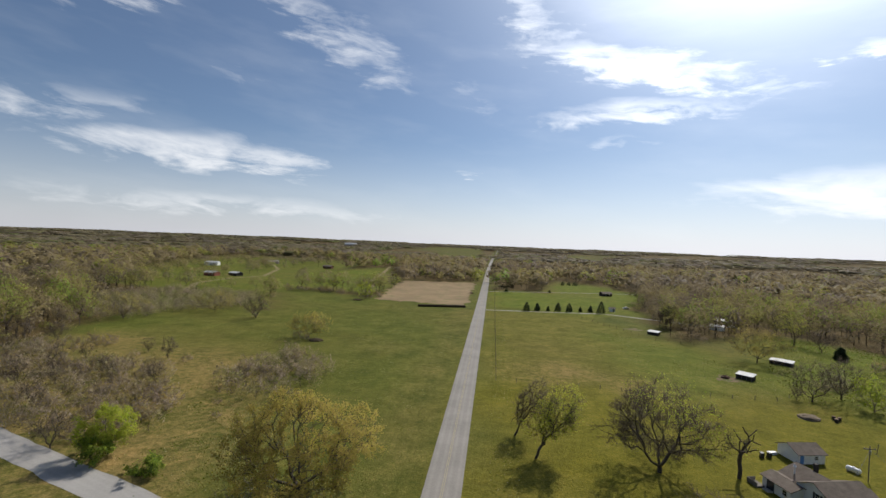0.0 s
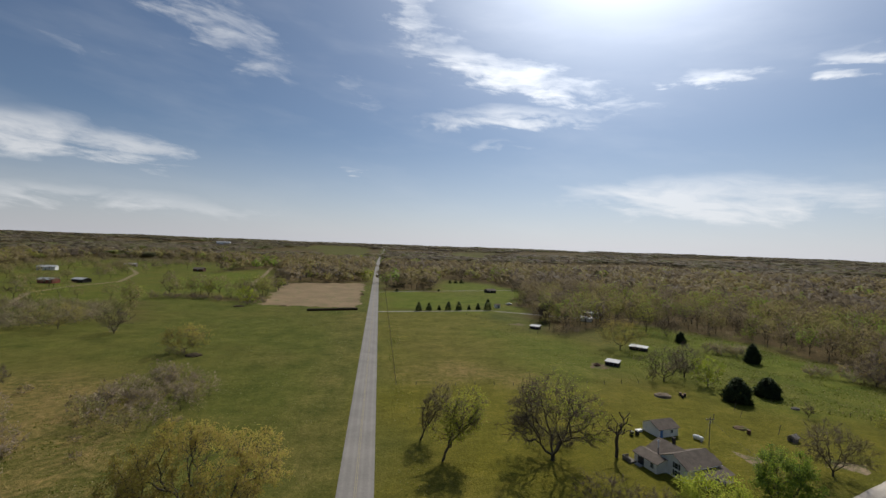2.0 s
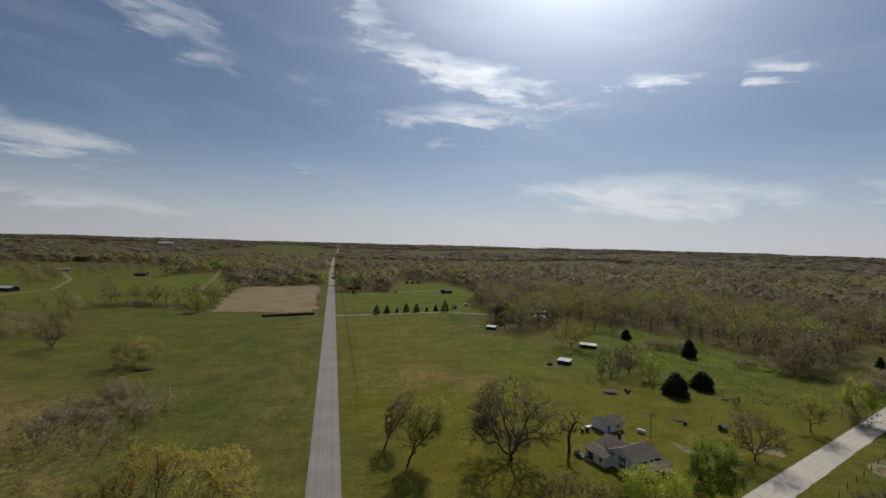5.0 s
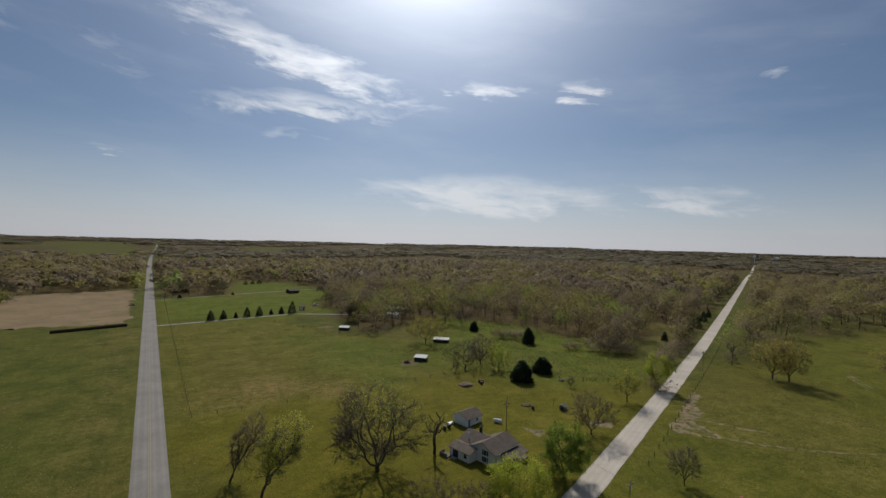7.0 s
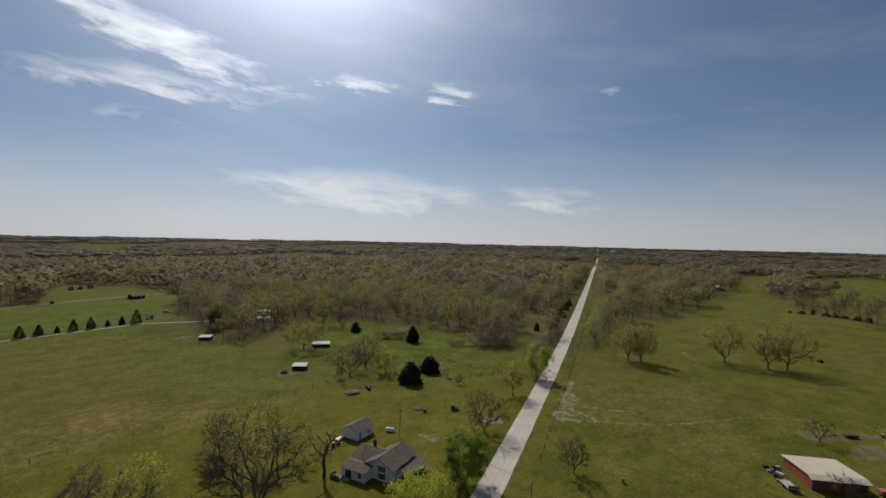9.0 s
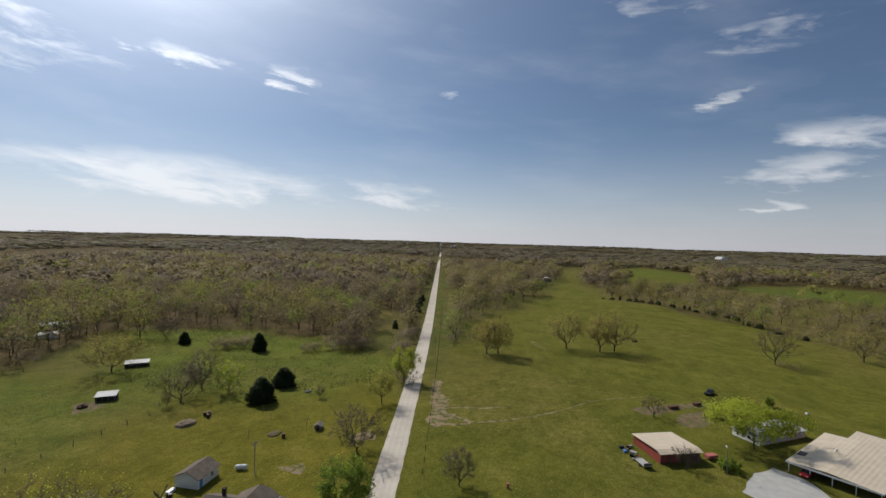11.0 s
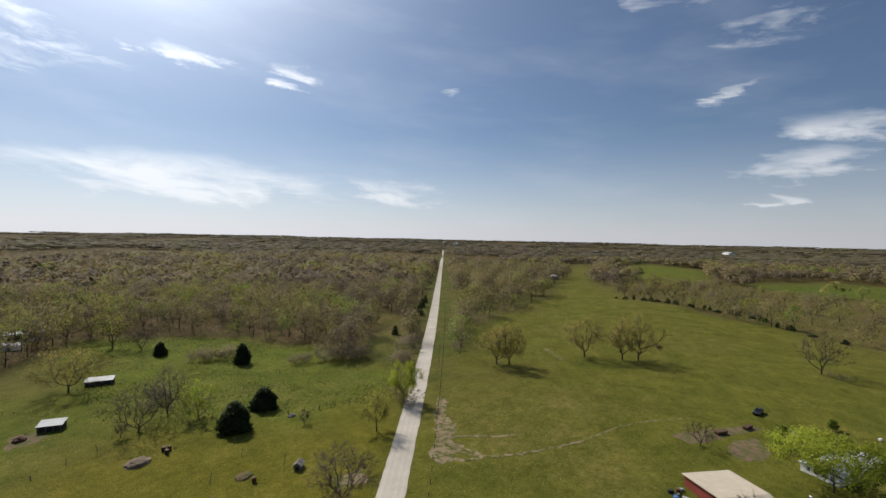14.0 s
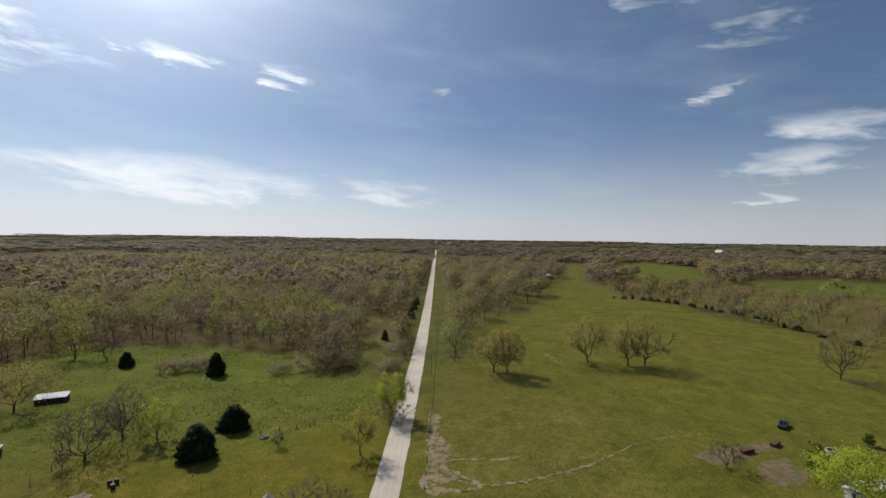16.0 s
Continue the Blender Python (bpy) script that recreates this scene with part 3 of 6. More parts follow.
    colour = np.stack([np.clip(litter, 0, 1), np.clip(dry, 0, 1), np.clip(lush, 0, 1), np.clip(green, 0, 1)], -1).astype(np.float32)
    ob.data.attributes.new("cover", "FLOAT_COLOR", "POINT").data.foreach_set("color", colour.ravel())
    return tagged(ob, "spring green grassland with dry straw patches", "ground", kind="structure")


def ribbon(name, centre, half, lift, material, label, category="road", rough_edge=0.0, seed=1, close=8.0):
    """A strip of ground along a plan line, five strands wide, that follows the land."""
    rng = np.random.default_rng(seed)
    pts = [np.array(centre[0], float)]
    for a, b in zip(centre, centre[1:]):
        a, b = np.array(a, float), np.array(b, float)
        n = max(1, int(np.linalg.norm(b - a) / close))
        pts += [a + (b - a) * k / n for k in range(1, n + 1)]
    pts = np.array(pts)
    way = np.gradient(pts, axis=0)
    way /= np.linalg.norm(way, axis=1)[:, None] + 1e-9
    side = np.stack([way[:, 1], -way[:, 0]], -1)
    verts, across = [], []
    for k in (-1, -0.5, 0, 0.5, 1):
        w = half * k * np.ones(len(pts))
        if abs(k) == 1:
            w = w + np.sign(k) * rough_edge * rng.normal(size=len(pts))
        p = pts + side * w[:, None]
        verts.append(np.stack([p[:, 0], p[:, 1], gz(p[:, 0], p[:, 1]) + lift * (1.0 if abs(k) < 1 else 0.7)], -1))
        across.append(w)
    n = len(pts)
    verts, across = np.concatenate(verts), np.concatenate(across)
    i = np.concatenate([np.arange(n - 1) + s * n for s in range(4)])
    tris = np.concatenate([np.stack([i, i + n, i + n + 1], -1), np.stack([i, i + n + 1, i + 1], -1)])
    ob = big_mesh(name, verts, tris[:, ::-1], [material], smooth=True)
    ob.data.attributes.new("across", "FLOAT", "POINT").data.foreach_set("value", across.astype(np.float32))
    return tagged(ob, label, category, kind="structure")


def patch(name, outline, lift, material, label, ragged=0.6, seed=3, close=1.5, category="ground"):
    """A flat piece of ground with a ragged outline."""
    rng = np.random.default_rng(seed)
    edge = []
    for i, a in enumerate(outline):
        b = outline[(i + 1) % len(outline)]
        n = max(1, int(math.dist(a, b) / close))
        for k in range(n):
            edge.append((a[0] + (b[0] - a[0]) * k / n + rng.normal() * ragged, a[1] + (b[1] - a[1]) * k / n + rng.normal() * ragged))
    bm = bmesh.new()
    face = bm.faces.new([bm.verts.new((x, y, float(gz(x, y)) + lift)) for x, y in edge])
    bmesh.ops.triangulate(bm, faces=[face])
    bmesh.ops.recalc_face_normals(bm, faces=bm.faces[:])
    ob = part(name, bm, material)
    if ob.data.polygons[0].normal.z < 0:
        ob.data.flip_normals()
    return tagged(ob, label, category, kind="structure")


build_ground()
ribbon("road", [(0, -300), (0, 800)] + [(float(paved_x(y)), y) for y in range(900, 4900, 100)], 3.35, 0.06, ASPHALT, "straight grey worn asphalt two-lane road", close=6)
for k, off in enumerate((-0.16, 0.16)):
    ribbon("road_marking", [(off, -60), (off, 900)], 0.06, 0.075, YELLOW, "faded yellow painted centre line", "road marking", close=6)
ribbon("gravel_road", [(-1, 70), (8, 73.5), (20, 80), (62, gravel_y(62))] + [(x, float(gravel_y(x))) for x in range(90, 600, 15)] + [(x, float(gravel_y(x))) for x in range(600, 4500, 100)], 2.8, 0.05, GRAVEL, "pale limestone gravel road with wheel tracks", rough_edge=0.07, close=2.2)
ribbon("side_road", [(1, 72), (-8, 79), (-20, 92), (-36, 104.5), (-50, 109.8), (-61, 113.3), (-88, 122.6), (-200, 160), (-420, 220)], 3.0, 0.05, SIDE_ROAD, "pale grey chip-seal side road", rough_edge=0.12, close=3)
ribbon("driveway", [(3.3, 338), (33, 341.5), (60, 346), (80, 349), (104, 336), (128, 322), (150, 322)], 1.1, 0.04, SIDE_ROAD, "pale gravel farm driveway", rough_edge=0.25, seed=4)
ribbon("driveway", [(3.3, 453), (76, 476), (154, 497), (230, 520)], 0.9, 0.04, SIDE_ROAD, "pale gravel farm driveway", rough_edge=0.25, seed=5)
ribbon("farm_track", [(-205, 330), (-242, 400), (-244, 448), (-231, 492), (-264, 590), (-314, 674)], 2.2, 0.04, PATH, "pale brown dirt farm track", rough_edge=0.4, seed=6)
ribbon("farm_track", [(-100, 440), (-118, 503), (-133, 611), (-158, 760)], 2.4, 0.04, PATH, "pale brown dirt farm track", rough_edge=0.4, seed=7)
patch("field", [(-9, 352), (-13, 535), (-88, 520), (-76, 360)], 0.03, HAY, "tan mown hay stubble field", 1.6, 8, 4.0, "field")
ribbon("dirt_track", [(129, 117.5), (126, 113), (125.5, 108.5), (127.5, 102), (133, 95.5), (139, 89.5), (143, 86)], 0.34, 0.032, PATH, "pale cattle path worn in grass", "path", 0.35, 9, 1.2)
ribbon("dirt_track", [(143, 86), (149, 82), (157, 77), (163, 71), (167, 66), (172, 58)], 0.2, 0.03, PATH, "thin pale cattle path worn in grass", "path", 0.16, 19, 1.2)
ribbon("dirt_track", [(131, 118), (135, 112), (137, 106.5), (141, 101)], 0.45, 0.03, PATH, "short pale cattle path worn in grass", "path", 0.25, 10, 1.2)
ribbon("dirt_track", [(235, 110), (227, 105), (219, 99.5)], 0.3, 0.03, PATH, "short pale rutted track in grass", "path", 0.2, 11, 1.2)
ribbon("dirt_track", [(236, 108.6), (228, 103.6), (221, 98.6)], 0.3, 0.03, PATH, "short pale rutted track in grass", "path", 0.3, 12, 1.2)
patch("dirt_patch", [(117, 113.6), (121, 117), (130, 120), (139, 123.6), (150, 127.9), (158, 130), (155, 126.4), (146, 122.9), (137.5, 117), (131, 115.5), (128.5, 111), (125.5, 113), (121, 111.5)], 0.02, PATH, "bare trodden brown soil by the fence", 0.5, 12, 1.0)
ribbon("dirt_track", [(123, 113.5), (126, 113.3), (127.6, 111), (127.3, 108), (125, 106.5), (122.5, 108.5), (122.4, 112)], 0.55, 0.036, PATH, "looping worn cattle path by the fence", "path", 0.25, 21, 1.0)
patch("dirt_patch", [(161, 49), (164, 44), (156, 43), (150, 46), (148, 51), (154, 52.5)], 0.018, SOIL, "bare brown soil behind the red barn", 0.35, 22, 1.6)
patch("dirt_patch", [(156.6, 65), (153, 60), (158, 54), (165, 48), (171, 40.5), (173, 42), (170, 48), (164, 56)], 0.02, SOIL, "bare pale soil round a cattle feeder", 0.3, 13, 1.2)
patch("dirt_patch", [(84, 208), (87, 204), (91, 206), (93, 211), (88, 213)], 0.02, SOIL, "bare red-brown soil beside a shed", 0.6, 14)
patch("dirt_patch", [(78, 297), (84, 292), (89, 295), (85, 301)], 0.02, SOIL, "bare brown soil in pasture", 0.6, 15)
patch("dirt_patch", [(100, 128), (106, 125), (110, 128), (104, 132)], 0.02, PATH, "worn bare soil near the road", 0.6, 16)
patch("dirt_patch", [(83, 132), (86, 130.5), (88.5, 133), (86, 136), (83.5, 135)], 0.02, PATH, "worn bare soil beside the farmhouse", 0.7, 17)

# ---- plants ----
def dome(rng, n, high, wide, low, lumps=0.28, hollow=0.35):
    """Points that fill a lumpy crown between a low and a high level, thickest near its skin."""
    v = rng.normal(size=(n, 3))
    v /= np.linalg.norm(v, axis=1)[:, None]
    r = rng.uniform(hollow ** 3, 1, n) ** (1 / 3)
    ph = rng.random(6) * 6.283
    skin = 1 + lumps * (np.sin(v[:, 0] * 3.1 + ph[0]) * np.sin(v[:, 1] * 3.7 + ph[1]) + 0.7 * np.sin(v[:, 2] * 5 + v[:, 0] * 4 + ph[2]) * np.sin(v[:, 1] * 6 + ph[3])) * 0.8
    p = v * (r * skin)[:, None] * np.array([wide / 2, wide / 2, (high - low) / 2])
    p[:, 2] = np.where(p[:, 2] < 0, p[:, 2] * 0.85, p[:, 2]) + (high + low) / 2
    return p


def grow(rng, pts, fork, lean=(0.0, 0.0), split=2.4):
    """A branching skeleton that reaches every point: segment starts, ends, and how many points each serves."""
    p0, p1, load = [], [], []
    at = np.zeros(3)
    top = np.array([lean[0], lean[1], fork])
    for k in range(3):
        q = top * (k + 1) / 3 + rng.normal(size=3) * fork * 0.03 * (k < 2)
        p0.append(at), p1.append(q), load.append(len(pts))
        at = q
    todo = [(at, np.arange(len(pts)), 0)]
    while todo:
        p, idx, level = todo.pop()
        n = len(idx)
        if n == 1:
            p0.append(p), p1.append(pts[idx[0]]), load.append(1)
            continue
        k = min(n, 4 if level == 0 and n > 12 else 2 + (rng.random() < split - 2))
        way = pts[idx] - p
        way = way / (np.linalg.norm(way, axis=1)[:, None] + 1e-9)
        seeds = way[rng.choice(n, k, replace=False)]
        for _ in range(3):
            own = np.argmax(way @ seeds.T, axis=1)
            for j in range(k):
                if np.any(own == j):
                    seeds[j] = way[own == j].mean(0)
        for j in range(k):
            mine = idx[own == j]
            if not len(mine):
                continue
            c = pts[mine].mean(0) - p
            size = np.linalg.norm(c)
            q = p + c * rng.uniform(0.36, 0.5) + rng.normal(size=3) * size * 0.07 + np.array([0, 0, -0.04 * size])
            m = (p + q) / 2 + rng.normal(size=3) * size * 0.035
            p0 += [p, m]
            p1 += [m, q]
            load += [len(mine), len(mine)]
            todo.append((q, mine, level + 1))
    return np.array(p0), np.array(p1), np.array(load)


def tubes(p0, p1, r0, r1, sides=4):
    """Tapered prisms along segments, as one triangle soup."""
    d = p1 - p0
    d = d / (np.linalg.norm(d, axis=1)[:, None] + 1e-9)
    ref = np.where(np.abs(d[:, 2:3]) > 0.9, np.array([[1.0, 0, 0]]), np.array([[0, 0, 1.0]]))
    u = np.cross(d, ref)
    u /= np.linalg.norm(u, axis=1)[:, None] + 1e-9
    v = np.cross(d, u)
    a = np.arange(sides) * 2 * math.pi / sides
    ring = u[:, None, :] * np.cos(a)[None, :, None] + v[:, None, :] * np.sin(a)[None, :, None]
    verts = np.concatenate([p0[:, None, :] + ring * r0[:, None, None], p1[:, None, :] + ring * r1[:, None, None]], 1).reshape(-1, 3)
    k = np.arange(sides)
    quad = np.concatenate([np.stack([k, (k + 1) % sides, (k + 1) % sides + sides], -1), np.stack([k, (k + 1) % sides + sides, k + sides], -1)])
    tris = (np.arange(len(p0))[:, None, None] * 2 * sides + quad[None]).reshape(-1, 3)
    return verts, tris


def blades(rng, at, way, length, width):
    """Thin pointed twigs from points along directions."""
    n = len(at)
    d = way + rng.normal(size=(n, 3)) * 0.55
    d /= np.linalg.norm(d, axis=1)[:, None] + 1e-9
    s = np.cross(d, rng.normal(size=(n, 3)))
    s /= np.linalg.norm(s, axis=1)[:, None] + 1e-9
    size = length * rng.uniform(0.6, 1.4, n)[:, None]
    verts = np.stack([at - s * width / 2, at + s * width / 2, at + d * size], 1).reshape(-1, 3)
    return verts, np.arange(3 * n).reshape(-1, 3)


def leaves(rng, at, size, flat=0.0, out=None, loose=0.7):
    """Small bent leaf clumps (two triangles each) at points; out: the way that they face."""
    n = len(at)
    a, b = rng.normal(size=(n, 3)), rng.normal(size=(n, 3))
    if out is not None:
        face = out + rng.normal(size=(n, 3)) * loose
        face /= np.linalg.norm(face, axis=1)[:, None] + 1e-9
        a -= face * (a * face).sum(1)[:, None]
        b = np.cross(face, a)
    a[:, 2] *= 1 - flat
    b[:, 2] *= 1 - flat
    a /= np.linalg.norm(a, axis=1)[:, None] + 1e-9
    b -= a * (a * b).sum(1)[:, None]
    b /= np.linalg.norm(b, axis=1)[:, None] + 1e-9
    c = np.cross(a, b)
    s = size * rng.uniform(0.6, 1.4, n)[:, None]
    verts = np.stack([at - a * s, at + b * s * 0.7 + c * s * 0.25, at + a * s, at - b * s * 0.7 + c * s * 0.25], 1).reshape(-1, 3)
    i = np.arange(n)[:, None] * 4
    return verts, np.concatenate([i + [0, 1, 2], i + [0, 2, 3]])


def merge(*meshes):
    verts, tris, off = [], [], 0
    for v, t in meshes:
        verts.append(v), tris.append(t + off)
        off += len(v)
    return np.concatenate(verts), np.concatenate(tris)


# kind: tips, lowest level of the crown and of the first fork (of its height), twigs and leaves per tip, leaf size, tones
THICKET_WEST = [(-156, 178), (-158, 191), (-122, 170), (-111, 175), (-90, 170), (-69, 147), (-63, 131), (-66, 126), (-78, 124), (-94, 127), (-130, 152)]
THICKET_MID = [(-65, 155), (-47, 152), (-41, 166), (-44, 190), (-67, 205), (-70, 179), (-71, 166)]
THICKET_EDGE = [(-180, 234), (-158, 242), (-160, 264), (-133, 286), (-154, 345), (-226, 349), (-245, 307)]
# rounded bushes in the meadow and along the gravel road: x, y, radius
BUSHES = [(156.5, 228, 5.5), (162, 223, 3.5), (167, 193, 3.0), (172, 194, 2.5), (178, 184, 4.5), (184, 177, 5.0), (185, 158, 4.0), (189, 157, 3.5), (147, 136, 3.0), (205, 165, 4), (214, 169, 4), (113, 199, 2.5), (119, 202, 2.5)]
KINDS = {
    "bare": dict(tips=430, hollow=0.35, low=0.16, fork=0.1, twigs=12, leaf=0, size=0.2, tone=0.2, twig=0.14),
    "bare_bud": dict(tips=760, hollow=0.4, low=0.16, fork=0.07, twigs=16, leaf=5, size=0.13, tone=0.72, twig=0.08),
    "oak": dict(tips=300, hollow=0.4, low=0.11, fork=0.13, twigs=16, leaf=27, size=0.135, tone=0.37, twig=0.24),
    "great_oak": dict(tips=460, low=0.06, fork=0.16, twigs=10, leaf=70, size=0.135, tone=0.36, twig=0.1, clump=0.42, hollow=0.62, lumps=0.2),
    "green": dict(tips=240, low=0.24, fork=0.18, twigs=18, leaf=16, size=0.14, tone=0.64, twig=0.2),
    "lime": dict(tips=150, low=0.12, fork=0.14, twigs=4, leaf=70, hollow=0.5, lumps=0.32, size=0.14, tone=0.70, twig=0.6),
    "dense": dict(tips=150, low=0.03, fork=0.08, twigs=2, leaf=70, hollow=0.5, lumps=0.34, size=0.15, tone=0.93, twig=0.7),
    "spreading": dict(tips=230, low=0.48, fork=0.2, twigs=4, leaf=42, size=0.21, tone=0.70, twig=0.5, clump=0.6, hollow=0.6, lumps=0.4),
    "willow": dict(tips=220, low=0.2, fork=0.22, twigs=22, leaf=12, size=0.14, tone=0.60, twig=0.66),
    "snag": dict(tips=34, low=0.36, fork=0.44, twigs=5, leaf=0, size=0.2, tone=0.2, twig=0.05),
    "brush": dict(tips=90, low=0.0, fork=0.04, twigs=26, leaf=0, size=0.2, tone=0.2, twig=0.0),
    "shrub": dict(tips=30, low=0.0, fork=0.04, twigs=18, leaf=3, size=0.13, tone=0.3, twig=0.16),
    "olive_shrub": dict(tips=150, low=0.02, fork=0.05, twigs=8, leaf=34, size=0.16, tone=0.74, twig=0.4),
}


def plant_meshes(kind, high, wide, seed, lean=(0.0, 0.0), fine=1.0):
    """Wood and crown of one plant: two (vertices, triangles), and the tone of each crown vertex."""
    rng = np.random.default_rng(seed)
    k = KINDS[kind]
    tips = k["tips"] if "clump" in k or kind in ("shrub", "brush") else int(k["tips"] * fine * min(1.0, max(0.2, high * wide / 130)))
    pts = dome(rng, tips, high, wide, high * k["low"], k.get("lumps", 0.3), k.get("hollow", 0.35))
    pts[:, 2] = np.maximum(pts[:, 2], 0.3)
    if lean[0] or lean[1]:
        pts[:, :2] += np.array(lean) * (pts[:, 2:3] / high)
    p0, p1, load = grow(rng, pts, high * k["fork"], (lean[0] * k["fork"], lean[1] * k["fork"]))
    total = load.max()
    rad = (0.034 if kind == "snag" else 0.027 if kind in ("bare_bud", "great_oak") else 0.019) * high * (load / total) ** 0.44
    thick = load > total * 0.04
    wood = merge(tubes(p0[thick], p1[thick], rad[thick], rad[thick] * 0.9, 6), tubes(p0[~thick], p1[~thick], np.maximum(rad[~thick], 0.02), np.maximum(rad[~thick] * 0.8, 0.014), 3))
    bits, tone, slot = [], [], []
    ends = load <= 2
    mid = high * (k["low"] + 0.35 * (1 - k["low"]))
    if k["twigs"]:
        i = rng.choice(np.flatnonzero(ends), k["twigs"] * tips)
        at = p0[i] + (p1[i] - p0[i]) * rng.uniform(0.1, 1.0, (len(i), 1))
        way = at - np.array([0, 0, mid])
        way /= np.linalg.norm(way, axis=1)[:, None] + 1e-9
        along = p1[i] - p0[i]
        way = 0.5 * way + 0.6 * along / (np.linalg.norm(along, axis=1)[:, None] + 1e-9)
        if kind == "willow":
            way = way * 0.4 + np.array([0, 0, -0.7])
        b = blades(rng, at, way, 0.05 * high + 0.6, 0.045 if "shrub" in kind else 0.032)
        bits.append(b), tone.append(np.full(len(b[0]), k["twig"])), slot.append(np.zeros(len(b[1])))
    if k["leaf"]:
        at = np.repeat(pts, k["leaf"], axis=0)
        if kind == "bare_bud":
            at = at[at[:, 0] * 0.6 + at[:, 2] > high * 0.55 + wide * 0.05]
        at = at + rng.normal(size=at.shape) * k.get("clump", 0.026 * wide + 0.14)
        b = leaves(rng, at, k["size"])
        bits.append(b), tone.append(np.repeat(np.clip(k["tone"] + rng.normal(size=len(at)) * 0.07, 0, 1), 4)), slot.append(np.ones(len(b[1])))
    crown = merge(*bits)
    n = mass_normals(rng, crown[0], (lean[0] * 0.6, lean[1] * 0.6, mid), (wide, wide, high * (1 - k["low"])), 0.4)
    return wood, (crown[0], facing(*crown, n)), np.concatenate(tone), np.concatenate(slot), n


def plant(name, kind, x, y, high, wide, seed, label, category="tree", group="", turn=0.0, lean=(0.0, 0.0)):
    root = thing(name, pose(x, y, float(gz(x, y)) - 0.05, 0, 0, turn), label, category, group)
    wood, crown, tone, slot, soft = plant_meshes(kind, high, wide, seed, lean, 1.0 if math.hypot(x - 30, y - 70) < 110 else 0.62 if math.hypot(x - 30, y - 70) < 260 else 0.34)
    w = big_mesh("trunk", *wood, [BRUSHWOOD if "shrub" in kind else BARK], smooth=True)
    w.parent = root
    c = big_mesh("crown", *crown, [BRUSH_TWIGS if kind == "shrub" else TWIGS if "shrub" in kind else DARK_TWIGS, LEAF], slot, tone, normals=soft)
    c.parent = root
    return root


def evergreen(name, x, y, high, wide, seed, label, cone=0.75, category="tree", group="", count=1500):
    """A cedar or pine: whorls of drooping sprays round a trunk, ragged in outline."""
    rng = np.random.default_rng(seed)
    root = thing(name, pose(x, y, float(gz(x, y)) - 0.05), label, category, group)
    h = rng.beta(1.0, 1.5, count)
    ang = rng.random(count) * 6.283
    bump = 1 + 0.16 * np.sin(ang * 3 + h * 9 + seed) + 0.12 * np.sin(ang * 7 - h * 23)
    reach = wide * 0.5 * np.minimum((1 - h ** 1.25) ** cone, 0.72 + h * 3.0) * bump * rng.uniform(0.45, 1.0, count) ** 0.5
    at = np.stack([np.cos(ang) * reach, np.sin(ang) * reach, 0.15 + h * high * 0.95], -1)
    out = np.stack([np.cos(ang), np.sin(ang), np.full(count, 0.35)], -1)
    spray = blades(rng, at - out * 0.35, out, 0.6 + 0.04 * high, 0.26)
    tuft = leaves(rng, at, 0.26)
    bits = merge(spray, tuft)
    soft = mass_normals(rng, bits[0], (0, 0, high * 0.35), (wide, wide, high * 1.1), 0.45)
    crown = big_mesh("crown", bits[0], facing(*bits, soft), [NEEDLE], tone=np.concatenate([np.repeat(rng.random(count), 3), np.repeat(rng.random(count), 4)]), normals=soft)
    crown.parent = root
    wood = big_mesh("trunk", *tubes(np.array([[0, 0, 0.0]]), np.array([[0, 0, high * 0.93]]), np.array([0.02 * high]), np.array([0.01]), 7), [BARK])
    wood.parent = root
    return root


def stock(protos, picks, name, label, category="woodland", twig=None):
    """Many plants as one uncountable mass: prototypes (verts, tris, slot, tone, normals) set down at rows of which, x, y, size, height, turn, tone."""
    verts, tris, slot, tone, soft, off = [], [], [], [], [], 0
    for k, (pv, pt, ps, ptone, pn) in enumerate(protos):
        rows = picks[picks[:, 0] == k]
        if not len(rows):
            continue
        c, s = np.cos(rows[:, 5])[:, None], np.sin(rows[:, 5])[:, None]
        vx = (pv[None, :, 0] * c - pv[None, :, 1] * s) * rows[:, 3:4] + rows[:, 1:2]
        vy = (pv[None, :, 0] * s + pv[None, :, 1] * c) * rows[:, 3:4] + rows[:, 2:3]
        vz = pv[None, :, 2] * rows[:, 4:5] + gz(rows[:, 1], rows[:, 2])[:, None] - 0.1
        verts.append(np.stack([vx, vy, vz], -1).reshape(-1, 3))
        soft.append(np.stack([pn[None, :, 0] * c - pn[None, :, 1] * s, pn[None, :, 0] * s + pn[None, :, 1] * c, np.broadcast_to(pn[None, :, 2], vx.shape)], -1).reshape(-1, 3))
        n = len(rows)
        tris.append((pt[None] + (np.arange(n) * len(pv))[:, None, None]).reshape(-1, 3) + off)
        slot.append(np.tile(ps, n))
        tone.append(np.clip(ptone[None, :] + rows[:, 6:7], 0, 1).ravel())
        off += n * len(pv)
    ob = big_mesh(name, np.concatenate(verts), np.concatenate(tris), [BARK, twig or TWIGS, LEAF], np.concatenate(slot), np.concatenate(tone), normals=np.concatenate(soft))
    return tagged(ob, label, category, kind="stuff")


